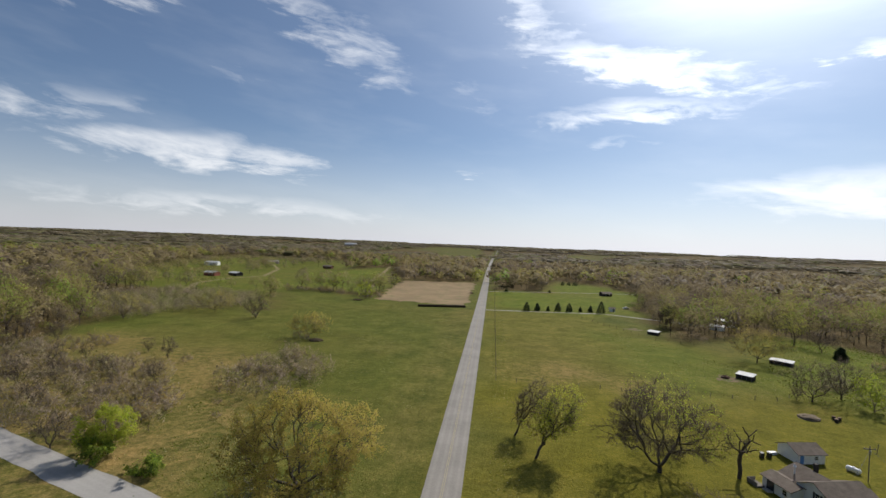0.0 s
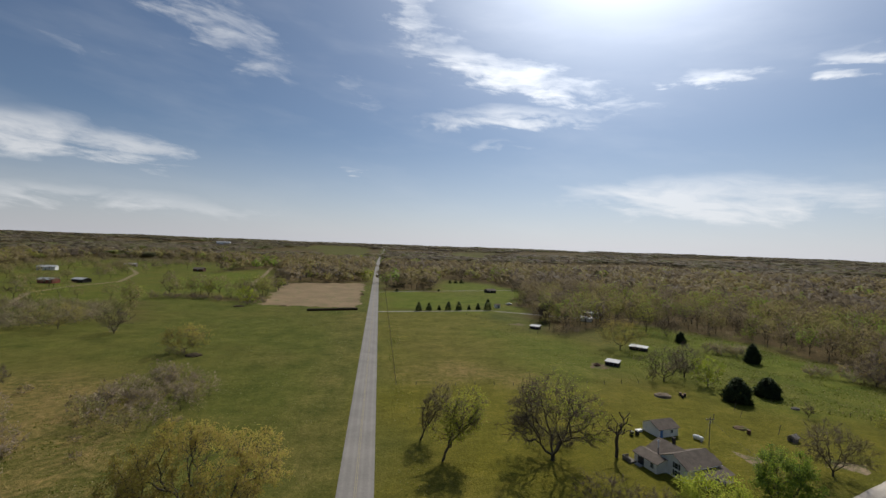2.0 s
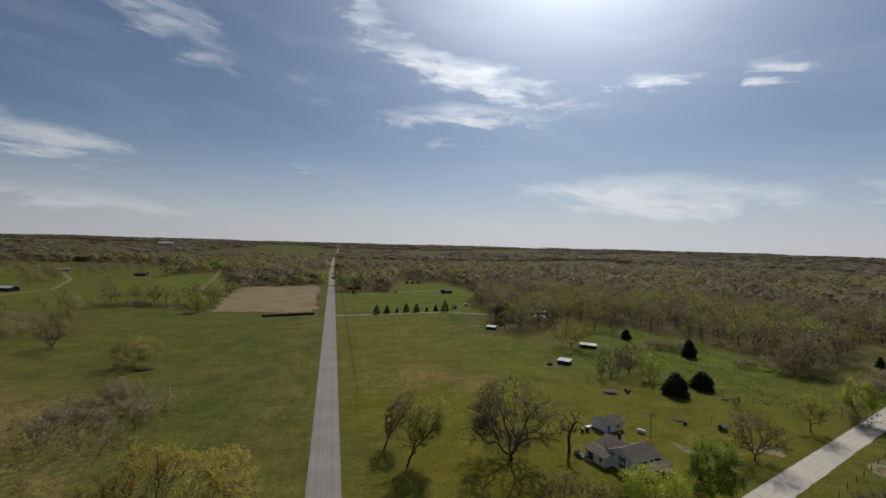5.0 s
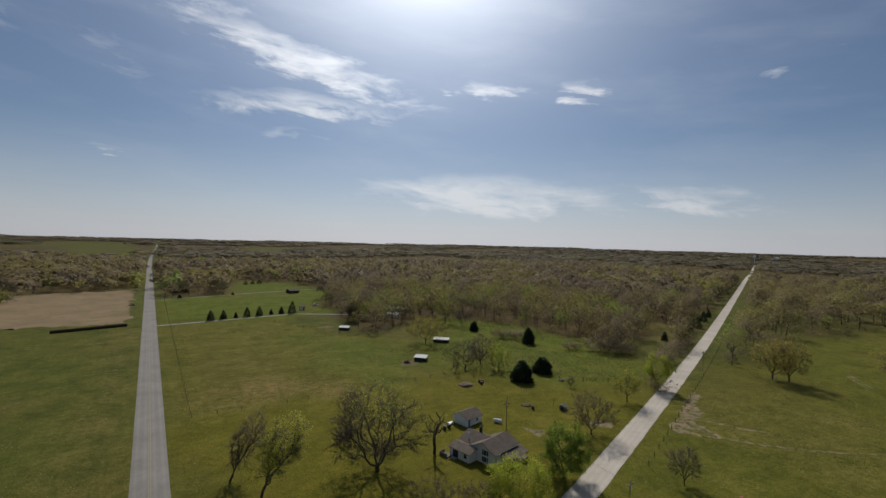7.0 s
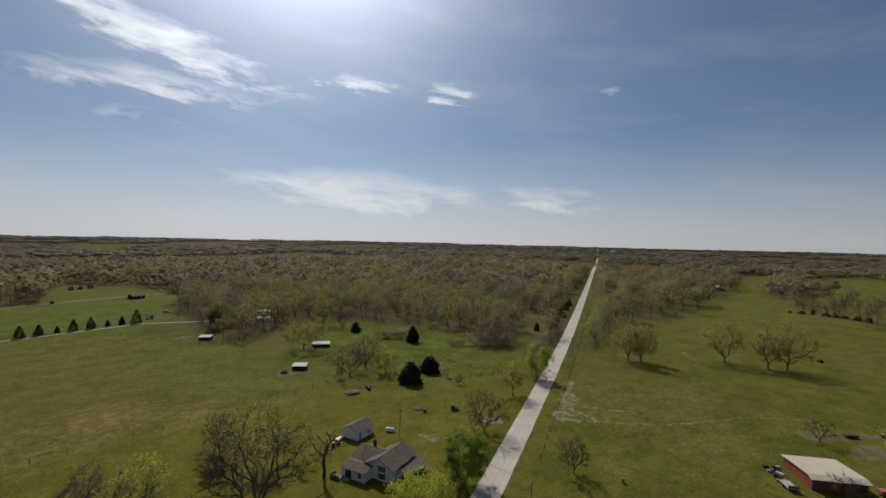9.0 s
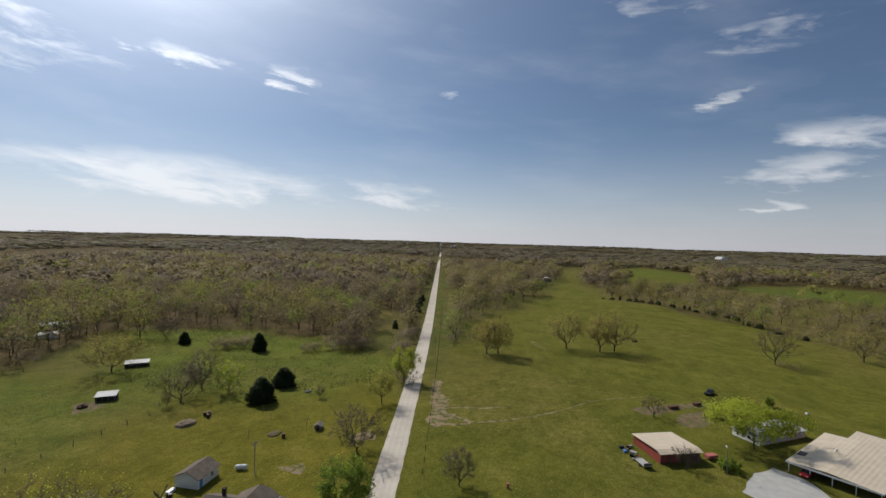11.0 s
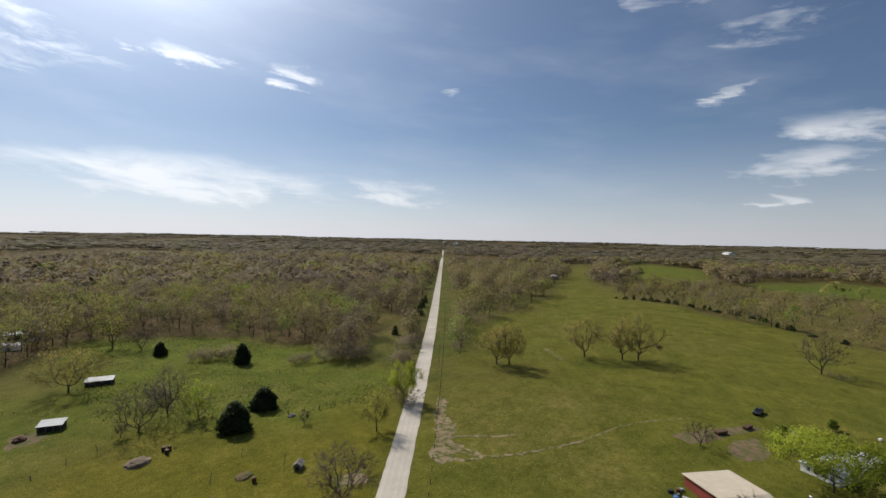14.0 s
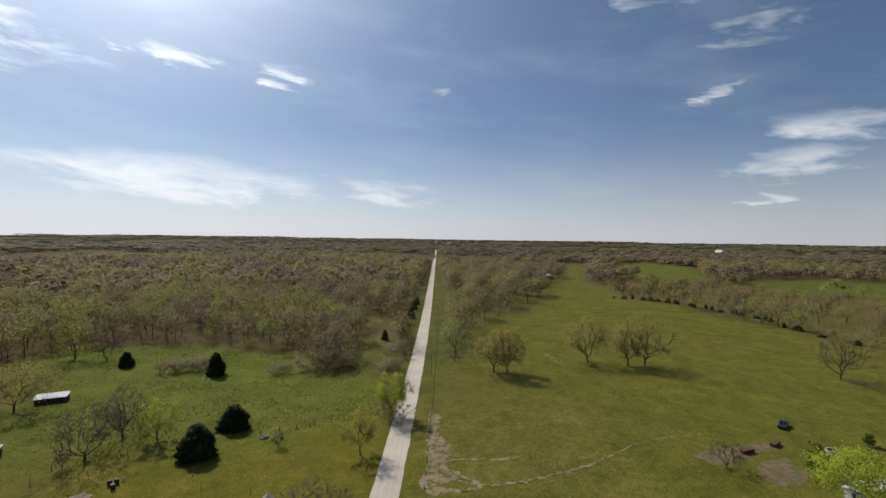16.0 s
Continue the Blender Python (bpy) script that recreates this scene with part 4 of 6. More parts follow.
def proto(seed, tips, limbs, twigs, twig_len, twig_wide, nleaf, leaf, twig_tone, low=0.3, fork=0.25, wide=0.8, sides=3, lumps=0.26, loose=0.7, ruffle=0.2, lift=0.5):
    """A woodland plant of unit height: trunk and limbs, then a rounded crown of twigs and buds about its skin."""
    rng = np.random.default_rng(seed)
    skin = dome(rng, (tips + twigs + nleaf) * 2, 1.0, wide, low, lumps, 0.74)
    skin = skin[np.argsort(rng.random(len(skin)) + np.where(skin[:, 2] < low + 0.3 * (1 - low), 0.75, 0.0))][:tips + twigs + nleaf]
    rng.shuffle(skin)
    mid = np.array([0, 0, (1 + low) / 2])
    p0, p1, load = grow(rng, mid + (skin[:tips] - mid) * 0.93, fork)
    keep = load >= limbs
    rad = (0.016 if limbs < 5 else 0.007) * (load / load.max()) ** 0.5
    meshes, slots, tones = [tubes(p0[keep], p1[keep], rad[keep], rad[keep] * 0.85, sides)], [0], [0.2]
    at = skin[tips:tips + twigs]
    out = (at - mid) / np.array([wide, wide, 1 - low])
    out /= np.linalg.norm(out, axis=1)[:, None] + 1e-9
    meshes.append(blades(rng, at - out * twig_len * 0.6, out + np.array([0, 0, 0.3]), twig_len, twig_wide)), slots.append(1), tones.append(twig_tone)
    if nleaf:
        at = skin[tips + twigs:]
        out = (at - mid) / np.array([wide, wide, 1 - low])
        out /= np.linalg.norm(out, axis=1)[:, None] + 1e-9
        meshes.append(leaves(rng, at, leaf, out=out, loose=loose)), slots.append(1), tones.append(0.0)
    v, t = merge(*meshes)
    slot = np.concatenate([np.full(len(m[1]), q) for m, q in zip(meshes, slots)])
    tone = np.concatenate([np.full(len(m[0]), q) for m, q in zip(meshes, tones)])
    if nleaf:
        tone[-4 * nleaf:] = np.repeat(twig_tone + rng.normal(size=nleaf) * 0.035, 4)
    soft = mass_normals(rng, v, mid * 0.9, (wide, wide, 1 - low), ruffle, lift)
    return v, facing(v, t, soft), slot, tone, soft


def scatter(rng, cell, near, far, keep):
    """Jittered grid points in a ring sector about the homestead that the keep function lets stand."""
    n = int(2 * far / cell)
    gx, gy = np.meshgrid((np.arange(n) - n / 2) * cell, (np.arange(n) - n / 2) * cell)
    x = (gx + rng.uniform(-0.48, 0.48, gx.shape) * cell).ravel() + 10
    y = (gy + rng.uniform(-0.48, 0.48, gy.shape) * cell).ravel() + 60
    r, a = np.hypot(x - 10, y - 60), np.degrees(np.arctan2(x - 10, y - 60))
    ok = (r >= near) & (r < far) & (a > -62) & (a < 128)
    x, y = x[ok], y[ok]
    ok = keep(x, y)
    return x[ok], y[ok]


def species(rng, x, y):
    """Tone shift of each tree: mostly grey-brown bare crowns, drifts of budding olive, a few fresh green."""
    drift = np.sin(x / 57 + 1.1) * np.sin(y / 71 + 0.4) + 0.5 * np.sin(x / 23 - y / 31)
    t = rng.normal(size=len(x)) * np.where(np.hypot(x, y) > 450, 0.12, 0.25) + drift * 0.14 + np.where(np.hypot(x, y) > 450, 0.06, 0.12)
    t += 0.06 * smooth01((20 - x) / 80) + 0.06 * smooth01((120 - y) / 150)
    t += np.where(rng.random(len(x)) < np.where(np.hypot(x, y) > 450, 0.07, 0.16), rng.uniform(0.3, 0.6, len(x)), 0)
    return t


def rows_of(rng, n_proto, x, y, size, height):
    n = len(x)
    grown = rng.uniform(0.62, 1.28, n)
    return np.stack([rng.integers(0, n_proto, n), x, y, size * grown * rng.uniform(0.85, 1.15, n), height * grown * rng.uniform(0.9, 1.1, n), rng.random(n) * 6.283, species(rng, x, y)], -1)


def woodland(rng):
    """Where far woods stand: broken by square fields, thinned in the grove south of the gravel road."""
    def keep(x, y):
        ok = wooded(x, y)
        r = np.hypot(x - 10, y - 60)
        cell = np.sin(np.floor(x / 430) * 12.9898 + np.floor((y - 0.3 * x) / 390) * 78.233) * 43758.5453
        cell = cell - np.floor(cell)
        ok &= ~((cell < 0.19) & (r > 900))
        grove = inside([(200, 150), (281, 136), (450, 142), (560, 118), (1000, 110), (1000, 410), (500, 240)], x, y) & (y < gravel_y(x))
        ok &= ~(grove & (rng.random(len(x)) < 0.9))
        ok &= ~inside(BRUSH, x, y)
        return ok & (rng.random(len(x)) < 0.95)
    return keep


def build_woods():
    rng = np.random.default_rng(11)
    near = [proto(100 + i, 15, 2, (250, 150, 90)[i % 3], 0.13, 0.0075, (50, 120, 160)[i % 3], 0.034, 0.22, 0.15, 0.28, 0.88, loose=1.0) for i in range(9)]
    mid = [proto(200 + i, 8, 8, 6, 0.14, 0.014, 42, 0.108, 0.25, 0.12, 0.3, 0.95, loose=0.3, ruffle=0.12, lift=1.0) for i in range(7)]
    dim = [proto(300 + i, 4, 4, 1, 0.25, 0.04, 15, 0.23, 0.27, 0.1, 0.3, 1.15, lumps=0.12, loose=0.12, ruffle=0.1, lift=0.9) for i in range(6)]
    keep = woodland(rng)
    x, y = scatter(rng, 8.2, 60, 430, keep)
    stock(near, rows_of(rng, len(near), x, y, 12.6, 14.6), "woods", "dense bare spring woodland with budding crowns")
    x, y = scatter(rng, 14.2, 430, 1150, lambda a, b: keep(a, b) & (rng.random(len(a)) < (1180 - np.hypot(a, b)) / 260))
    stock(mid, rows_of(rng, len(mid), x, y, 17.6, 13.6), "woods", "brown-grey woodland coming into leaf")
    x, y = scatter(rng, 30, 930, 2200, keep)
    stock(dim, rows_of(rng, len(dim), x, y, 37.0, 8.5), "woods", "distant olive-brown woodland canopy", twig=HAZED_TWIGS)
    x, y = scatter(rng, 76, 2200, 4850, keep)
    stock(dim, rows_of(rng, len(dim), x, y, 92.0, 9.5), "woods", "woodland at the horizon", twig=HAZED_TWIGS)
    grove = [(206, 150), (281, 140), (450, 130), (560, 122), (720, 130), (720, 330), (440, 230), (300, 185)]
    x, y = scatter(rng, 13.0, 150, 720, lambda a, b: inside(grove, a, b) & wooded(a, b) & (b < gravel_y(a) - 10) & (rng.random(len(a)) < np.where(a < 330, 0.5, 0.75)) & (np.hypot(a - 472, b - 142) > 27) & (np.hypot(a - 578, b - 145) > 22))
    rows = rows_of(rng, len(near), x, y, 17.0, 18.0)
    rows[:, 6] = rows[:, 6] * 0.6 + 0.12
    stock(near, rows, "grove", "open grove of tall budding trees over grass")
    x, y = scatter(rng, 17.0, 200, 720, lambda a, b: inside(BRUSH, a, b) & (rng.random(len(a)) < np.where(a > 430, 0.2, 0.36)))
    stock(near, rows_of(rng, len(near), x, y, 14.0, 12.5), "scattered_trees", "scattered budding trees on rough ground")
    x, y = scatter(rng, 15.0, 200, 950, lambda a, b: inside(FARMYARD, a, b) & (rng.random(len(a)) < np.where(a < -250, 0.5, np.where(b < 400, 0.14, 0.07))) & (np.hypot(a + 268, b - 474) > 26))
    stock(near, rows_of(rng, len(near), x, y, 12.0, 10.0), "scattered_trees", "scattered budding trees round a farmyard")
    # thickets of leafless brush on the western pasture
    stems = [proto(420 + i, 16, 2, 74, 0.26, 0.022, 26, 0.055, 0.16, 0.0, 0.05, 1.35, loose=1.5) for i in range(5)]
    x, y = scatter(rng, 3.6, 0, 420, lambda a, b: (inside(THICKET_WEST, a, b) | inside(THICKET_MID, a, b) | inside(THICKET_EDGE, a, b)) & (rng.random(len(a)) < 0.78))
    bx, by = scatter(rng, 2.6, 0, 420, lambda a, b: np.any([np.hypot(a - u, b - v) < w for u, v, w in BUSHES], axis=0))
    x, y = np.concatenate([x, bx]), np.concatenate([y, by])
    rows = rows_of(rng, len(stems), x, y, 4.1, 4.4)
    rows[:, 6] = rows[:, 6] * 0.5 + 0.03
    stock(stems, rows, "thicket", "tangled grey-brown leafless thicket on rough pasture", "brush", twig=BRUSH_TWIGS)
    # undergrowth at the woods' edge and in the rough
    low = [proto(400 + i, 14, 3, 60, 0.3, 0.035, 24, 0.06, 0.18, 0.0, 0.05, 1.5) for i in range(5)]
    x, y = scatter(rng, 7.5, 100, 700, lambda a, b: inside(BRUSH, a, b))
    ok = rng.random(len(x)) < 0.4
    rows = rows_of(rng, len(low), x[ok], y[ok], 4.2, 3.6)
    rows[:, 6] += 0.10
    stock(low, rows, "brush", "low tangled brush and saplings on rough ground", "brush")
    x, y = scatter(rng, 4.0, 60, 360, lambda a, b: wooded(a, b) & ~wooded(a + rng.normal(size=len(a)) * 9, b + rng.normal(size=len(b)) * 9))
    ok = rng.random(len(x)) < 0.8
    stock(low, rows_of(rng, len(low), x[ok], y[ok], 3.6, 4.2), "undergrowth", "leafless undergrowth along the woodland edge", "brush")


def build_tufts():
    """Weeds and coarse grass: thousands of small leaning tufts on the rougher ground."""
    rng = np.random.default_rng(17)
    areas = [([(98, 190), (127, 162), (150, 140), (190, 160), (182, 190), (196, 207), (180, 284), (150, 298), (128, 270), (112, 228)], 15000, 0.24),
             ([(-105, 205), (-60, 180), (-34, 112), (-56, 118), (-110, 140), (-150, 170)], 6000, 0.17), (BRUSH, 6000, 0.4),
             ([(62, 188), (93, 188), (110, 200), (86, 262), (60, 300)], 3500, 0.15), ([(120, 64), (190, 60), (230, 110), (150, 124), (126, 104)], 3500, 0.13),
             ([(-9, 110), (-9, 340), (-60, 340), (-100, 260), (-60, 110)], 9000, 0.13), ([(8, 110), (8, 330), (14, 330), (14, 110)], 1500, 0.13), ([(70, 100), (110, 60), (160, 50), (230, 60), (235, 130), (120, 112)], 7000, 0.12)]
    at, size = [], []
    for poly, n, s in areas:
        xs, ys = [p[0] for p in poly], [p[1] for p in poly]
        x, y = rng.uniform(min(xs), max(xs), n * 3), rng.uniform(min(ys), max(ys), n * 3)
        clump = np.array([noise.noise((a * 0.11, b * 0.11, 3.7)) + 0.6 * noise.noise((a * 0.4, b * 0.4, 9.1)) for a, b in zip(x, y)])
        off = np.abs(y - gravel_y(x)) / 1.06
        ok = inside(poly, x, y) & (clump > rng.uniform(-0.35, 0.6, len(x))) & (off > 4)
        x, y = x[ok][:n], y[ok][:n]
        at.append(np.stack([x, y, gz(x, y) + s * 0.35], -1)), size.append(np.full(len(x), s))
    at, size = np.concatenate(at), np.concatenate(size)
    v, t = leaves(rng, at, size[:, None], 0.2)
    v[:, 2] = np.maximum(v[:, 2], gz(v[:, 0], v[:, 1]) - 0.02)
    tone = np.repeat(np.clip(np.where(rng.random(len(at)) < 0.7, rng.normal(size=len(at)) * 0.15 + 0.4, 0.92), 0, 1), 4)
    tagged(big_mesh("grass_tufts", v, t, [WEED], tone=tone), "coarse tufts of spring grass and dry weeds", "grass", kind="stuff")


build_woods()
build_tufts()

# ---- trees and shrubs that stand alone ----
plant("oak_tree", "great_oak", -22.3, 113.2, 17.4, 24.5, 21, "great spreading oak covered in yellow-brown catkins")
plant("tree", "bare", 13.6, 146.8, 13.0, 7.6, 22, "slender leafless grey tree leaning on the lawn", lean=(5.0, 0.5))
plant("tree", "green", 17.3, 136.6, 14.6, 10.4, 23, "leaning tree with fresh yellow-green leaves", lean=(6.0, 1.5))
plant("tree", "bare_bud", 40.8, 135.4, 16.8, 23.0, 24, "huge mostly bare shade tree budding green")
plant("tree", "bare", 45.4, 162.4, 9.5, 7.5, 25, "small leafless tree behind the shade tree")
plant("tree", "snag", 55.6, 136.0, 10.8, 7.0, 26, "cut-back dead tree with stubby limbs beside the garage")
plant("tree", "bare", 43.0, 114.5, 7.0, 14.0, 310, "low wide tree budding olive before the farmhouse")
plant("tree", "bare", 51.0, 112.5, 6.0, 8.0, 311, "low bushy tree budding olive before the farmhouse")
plant("shrub", "brush", 43.5, 143.0, 4.2, 12.0, 312, "dark tangled brush behind the shade tree", "shrub")
plant("shrub", "brush", 39.7, 152.8, 3.2, 6.0, 313, "small dark tangle of brush on the lawn", "shrub")
plant("shrub", "shrub", 58.0, 157.6, 4.0, 6.0, 27, "rounded brown leafless shrub on the lawn", "shrub")
plant("tree", "lime", 57.8, 109.3, 8.8, 12.5, 28, "bright yellow-green young tree before the farmhouse")
plant("tree", "dense", 73.5, 112.8, 12.2, 11.0, 29, "dark green leafy tree beside the gravel road")
plant("tree", "bare", 97.2, 124.8, 10.6, 14.5, 30, "wide leafless tree near the gravel road")
plant("tree", "bare", 93.8, 98.3, 8.4, 7.4, 31, "thin leafless tree in the pasture")
plant("willow_tree", "willow", 127.6, 135.2, 10.2, 10.0, 32, "pale green weeping willow by the road")
plant("tree", "lime", 149.8, 138.6, 12.5, 10.5, 33, "tall bright yellow-green tree at the roadside")
plant("shrub", "shrub", 146.5, 135.5, 4.5, 6.5, 34, "dark brown roadside thicket under a tree", "shrub")
plant("tree", "bare", 102.5, 188.5, 12.4, 19.0, 35, "spreading leafless tree at the lawn's edge")
plant("tree", "bare", 113.5, 193.0, 12.8, 14.0, 36, "grey-brown leafless tree in a clump")
plant("tree", "olive_shrub", 115.0, 183.0, 11.0, 10.0, 37, "many-stemmed tree with thin green leaves")
plant("tree", "oak", 112.8, 235.5, 13.9, 20.0, 38, "spreading budding oak beside an open shed")
plant("tree", "green", 152.6, 278.3, 15.4, 18.0, 39, "tall tree with light green new leaves")
plant("tree", "bare", 179.5, 181.0, 9.8, 15.0, 315, "wide leafless tree rising from meadow bushes")
for k, (x, y, h) in enumerate(((231, 184, 5.0), (237, 176.5, 6.5), (250, 182, 5.5), (263, 188, 7.0), (289, 197, 7.5), (320, 209, 7.0), (341, 216, 6.0))):
    evergreen("cedar_tree", x, y, h, h * 0.7, 320 + k, "dark cedar standing along the gravel road", 0.6, group="cedars along the gravel road", count=500)
plant("tree", "bare", 155.7, 264.6, 11.5, 15.0, 40, "leafless tree at the meadow's edge")
plant("tree", "oak", 200.5, 122.6, 16.0, 15.0, 41, "budding oak in the pasture")
plant("tree", "oak", 203.0, 118.2, 17.0, 15.5, 42, "yellow budding oak in the pasture")
plant("tree", "oak", 228.8, 91.2, 17.5, 21.0, 43, "broad budding oak in the pasture")
plant("tree", "oak", 230.8, 76.1, 17.5, 15.0, 44, "upright budding oak in the pasture")
plant("tree", "oak", 233.2, 69.8, 19.0, 23.0, 45, "wide budding oak in the pasture")
plant("tree", "bare", 243.0, 4.0, 16.5, 19.0, 46, "grey dead-looking tree over brush")
plant("shrub", "shrub", 238.0, 0.5, 4.0, 13.0, 47, "brown brush under a bare tree", "shrub")
plant("tree", "oak", 267.7, -36.4, 16.5, 21.0, 48, "budding oak at the pasture's far edge")
plant("tree", "spreading", 140.3, 36.2, 10.5, 19.5, 49, "wide spreading tree with fresh yellow-green leaves")
plant("tree", "bare", 152.9, 58.2, 6.5, 8.0, 50, "small leafless tree beside the feeder")
plant("tree", "bare", 121.5, 53.5, 5.5, 6.0, 51, "small leafless tree before the red barn")
plant("shrub", "dense", 159.8, 40.9, 3.0, 2.0, 52, "small dark green shrub in the grass", "shrub")
plant("shrub", "dense", 166.5, 37.8, 3.6, 2.6, 53, "small round green tree with a shadow", "shrub")
plant("shrub", "dense", 179.0, 23.0, 3.2, 2.8, 54, "small round green tree in the pasture", "shrub")
plant("shrub", "dense", 125.2, 44.6, 2.0, 4.5, 55, "low dark green shrub by the barn", "shrub")
plant("tree", "oak", -69.7, 228.4, 10.6, 17.0, 56, "low spreading budding oak in the pasture")
plant("tree", "oak", -140.8, 271.6, 11.6, 27.0, 57, "wide golden budding oak at the pasture's edge")
plant("tree", "bare", -112.6, 262.4, 12.1, 14.0, 58, "leafless tree alone in the pasture")
plant("tree", "oak", -168.0, 241.4, 13.0, 20.0, 59, "rounded budding tree at the pasture's edge")
plant("tree", "bare", -163.1, 189.6, 9.2, 9.2, 60, "small leafless tree on rough ground")
plant("tree", "bare", -153.2, 194.8, 8.0, 9.5, 61, "small leafless tree on rough ground")
plant("tree", "lime", -64.1, 121.8, 9.6, 9.4, 62, "round bright green tree in a thicket")
plant("shrub", "dense", -63.5, 118.6, 5.0, 7.5, 63, "dark olive shrub at the roadside", "shrub")
plant("shrub", "dense", -52.0, 116.6, 2.6, 6.0, 64, "low olive shrub at the roadside", "shrub")
plant("shrub", "shrub", -30.0, 110.0, 5.0, 14.0, 65, "tangled red-brown brush under the oak", "shrub")
plant("tree", "bare", -76.5, 122.0, 7.5, 7.5, 66, "pale leafless tree by the side road")
plant("tree", "lime", -82.6, 358.5, 13.4, 14.0, 67, "leafy bright green tree at the field corner")
plant("tree", "green", -119.2, 393.2, 12.2, 11.3, 68, "light green tree in the hedgerow")
plant("tree", "green", -81.3, 445.6, 12.5, 12.0, 69, "light green tree beside the hay field")
plant("tree", "lime", -9.5, 560.0, 13.0, 15.0, 70, "rounded green tree beside the road")
for k, (x, y, h, w) in enumerate(((113.2, 168.2, 7.6, 8.2), (127.6, 172.2, 6.2, 7.6), (158.8, 212.3, 8.2, 6.0), (153.4, 250.3, 5.6, 4.8))):
    evergreen("cedar_tree", x, y, h, w, 80 + k, "dark green conical red cedar in the meadow", 0.52, group="cedars in the meadow", count=3400)
for k, (x, y, h) in enumerate(((30.2, 344, 6.2), (37.3, 346, 5.5), (44.4, 348, 3.3), (51, 349, 6.3), (58.4, 350, 6.3), (66, 352, 3.4), (72.7, 353, 4.6), (79.6, 353, 8.1))):
    evergreen("pine_tree", x, y, h, h * 0.72, 90 + k, "small dark pine in a row beside the driveway", 0.7, group="pines along the driveway", count=500)


def shrubs(spots, protos, label, group, name="shrub"):
    """Copies of a few shrubs, each turned and sized for its spot."""
    for k, (x, y, s) in enumerate(spots):
        m = pose(x, y, float(gz(x, y)) - 0.05, 0, 0, (k * 77) % 360)
        ob = copy_thing(protos[k % len(protos)], m)
        ob.scale = (s, s, s * (0.85 + 0.3 * ((k * 37) % 10) / 10))
        tagged(ob, label, "shrub", group)


rng = np.random.default_rng(5)


def spots_in(poly, count, low, high):
    out = []
    xs, ys = [p[0] for p in poly], [p[1] for p in poly]
    while len(out) < count:
        x, y = rng.uniform(min(xs), max(xs)), rng.uniform(min(ys), max(ys))
        if inside(poly, np.array([x]), np.array([y]))[0]:
            out.append((x, y, rng.uniform(low, high)))
    return out


base = [plant("shrub", "shrub", -100 + 9 * k, 150, 4.4, 6.4, 120 + k, "leafless brown-grey shrub in a thicket", "shrub", "western thicket") for k in range(3)]
base += [plant("shrub", "shrub", -62, 176, 3.6, 6.0, 125, "leafless brown-grey shrub in a thicket", "shrub", "middle thicket")]
shrubs(spots_in(THICKET_WEST, 44, 0.7, 1.35), base, "leafless brown-grey shrub in a thicket", "western thicket")
shrubs(spots_in(THICKET_MID, 20, 0.6, 1.15), base, "leafless brown-grey shrub in a thicket", "middle thicket")
shrubs(spots_in([(-175, 190), (-165, 279), (-200, 240), (-215, 180)], 26, 0.7, 1.5), base, "leafless shrub along the pasture's edge", "edge shrubs")
shrubs(spots_in([(-70, 385), (-161, 398), (-161, 384), (-113, 378), (-80, 352)], 26, 0.8, 1.4), base, "leafless brown hedgerow shrub", "hedgerow shrubs")
shrubs(spots_in([(-136, 181), (-127, 195), (-135, 203), (-149, 194), (-160, 200), (-160, 185)], 12, 0.7, 1.5), base, "leafless grey-brown shrub on rough ground", "rough ground shrubs")
shrubs([(-69, 224, 1.0), (-74, 226, 0.9), (-115, 266, 1.0), (-104, 165, 1.1), (-98, 171, 0.6), (-113, 170, 1.0), (-76, 150, 1.2), (-92, 182, 0.8), (-60, 150, 0.5), (-55, 142, 0.5)], base, "scattered leafless shrub in rough pasture", "pasture shrubs")
shrubs([(156.5, 227, 1.7), (160, 222, 1.3), (152, 231, 1.2), (167, 194, 1.2), (171, 192, 1.0), (182, 156, 1.7), (187, 159, 1.4), (113, 199, 0.7), (118.4, 201.5, 0.8), (180.3, 181, 2.2), (186, 178, 2.0), (176, 186, 2.2), (120, 234, 0.8)], base, "brown leafless shrub at the meadow's edge", "meadow shrubs")
shrubs([(204, 160, 1.2), (213, 166, 1.5), (222, 168, 1.3), (232, 172, 1.6), (242, 176, 1.4), (161, 146.5, 0.9), (166, 147.5, 1.0), (172, 150, 1.2), (154, 143.5, 0.9)], base, "dark roadside shrub along the gravel road", "roadside shrubs")
HEDGE = [(438, 78), (428, 60), (420, 46), (412, 30), (404, 18), (394, 10), (384, 2), (372, -4), (358, -10), (344, -16), (330, -24), (312, -31)]
HEDGE += [((a[0] + b[0]) / 2 + 1.5, (a[1] + b[1]) / 2) for a, b in zip(HEDGE[:9], HEDGE[1:10])] + [(433, 70), (424, 54), (416, 40)]
for k, (x, y) in enumerate(HEDGE):
    evergreen("cedar_shrub", x + 1.6 * math.sin(k * 2.4), y + 3.4 * math.sin(k * 5.1 + 1), 1.4 + (k * 7 % 5) * 0.6, 2.4 + (k * 3 % 4) * 0.95, 150 + k, "low dark cedar shrub along the fence line", 0.5, "shrub", "cedars along the fence line", 260)
for k, (x, y, h) in enumerate(((20, 505, 6), (26, 508, 5), (85, 558, 4), (92, 560, 4), (99, 561, 5), (20, 460, 3), (60, 470, 2))):
    evergreen("cedar_shrub", x, y, h, h * 1.1, 170 + k, "dark evergreen shrub near the farm driveway", 0.5, "shrub", "shrubs along the driveway", 260)
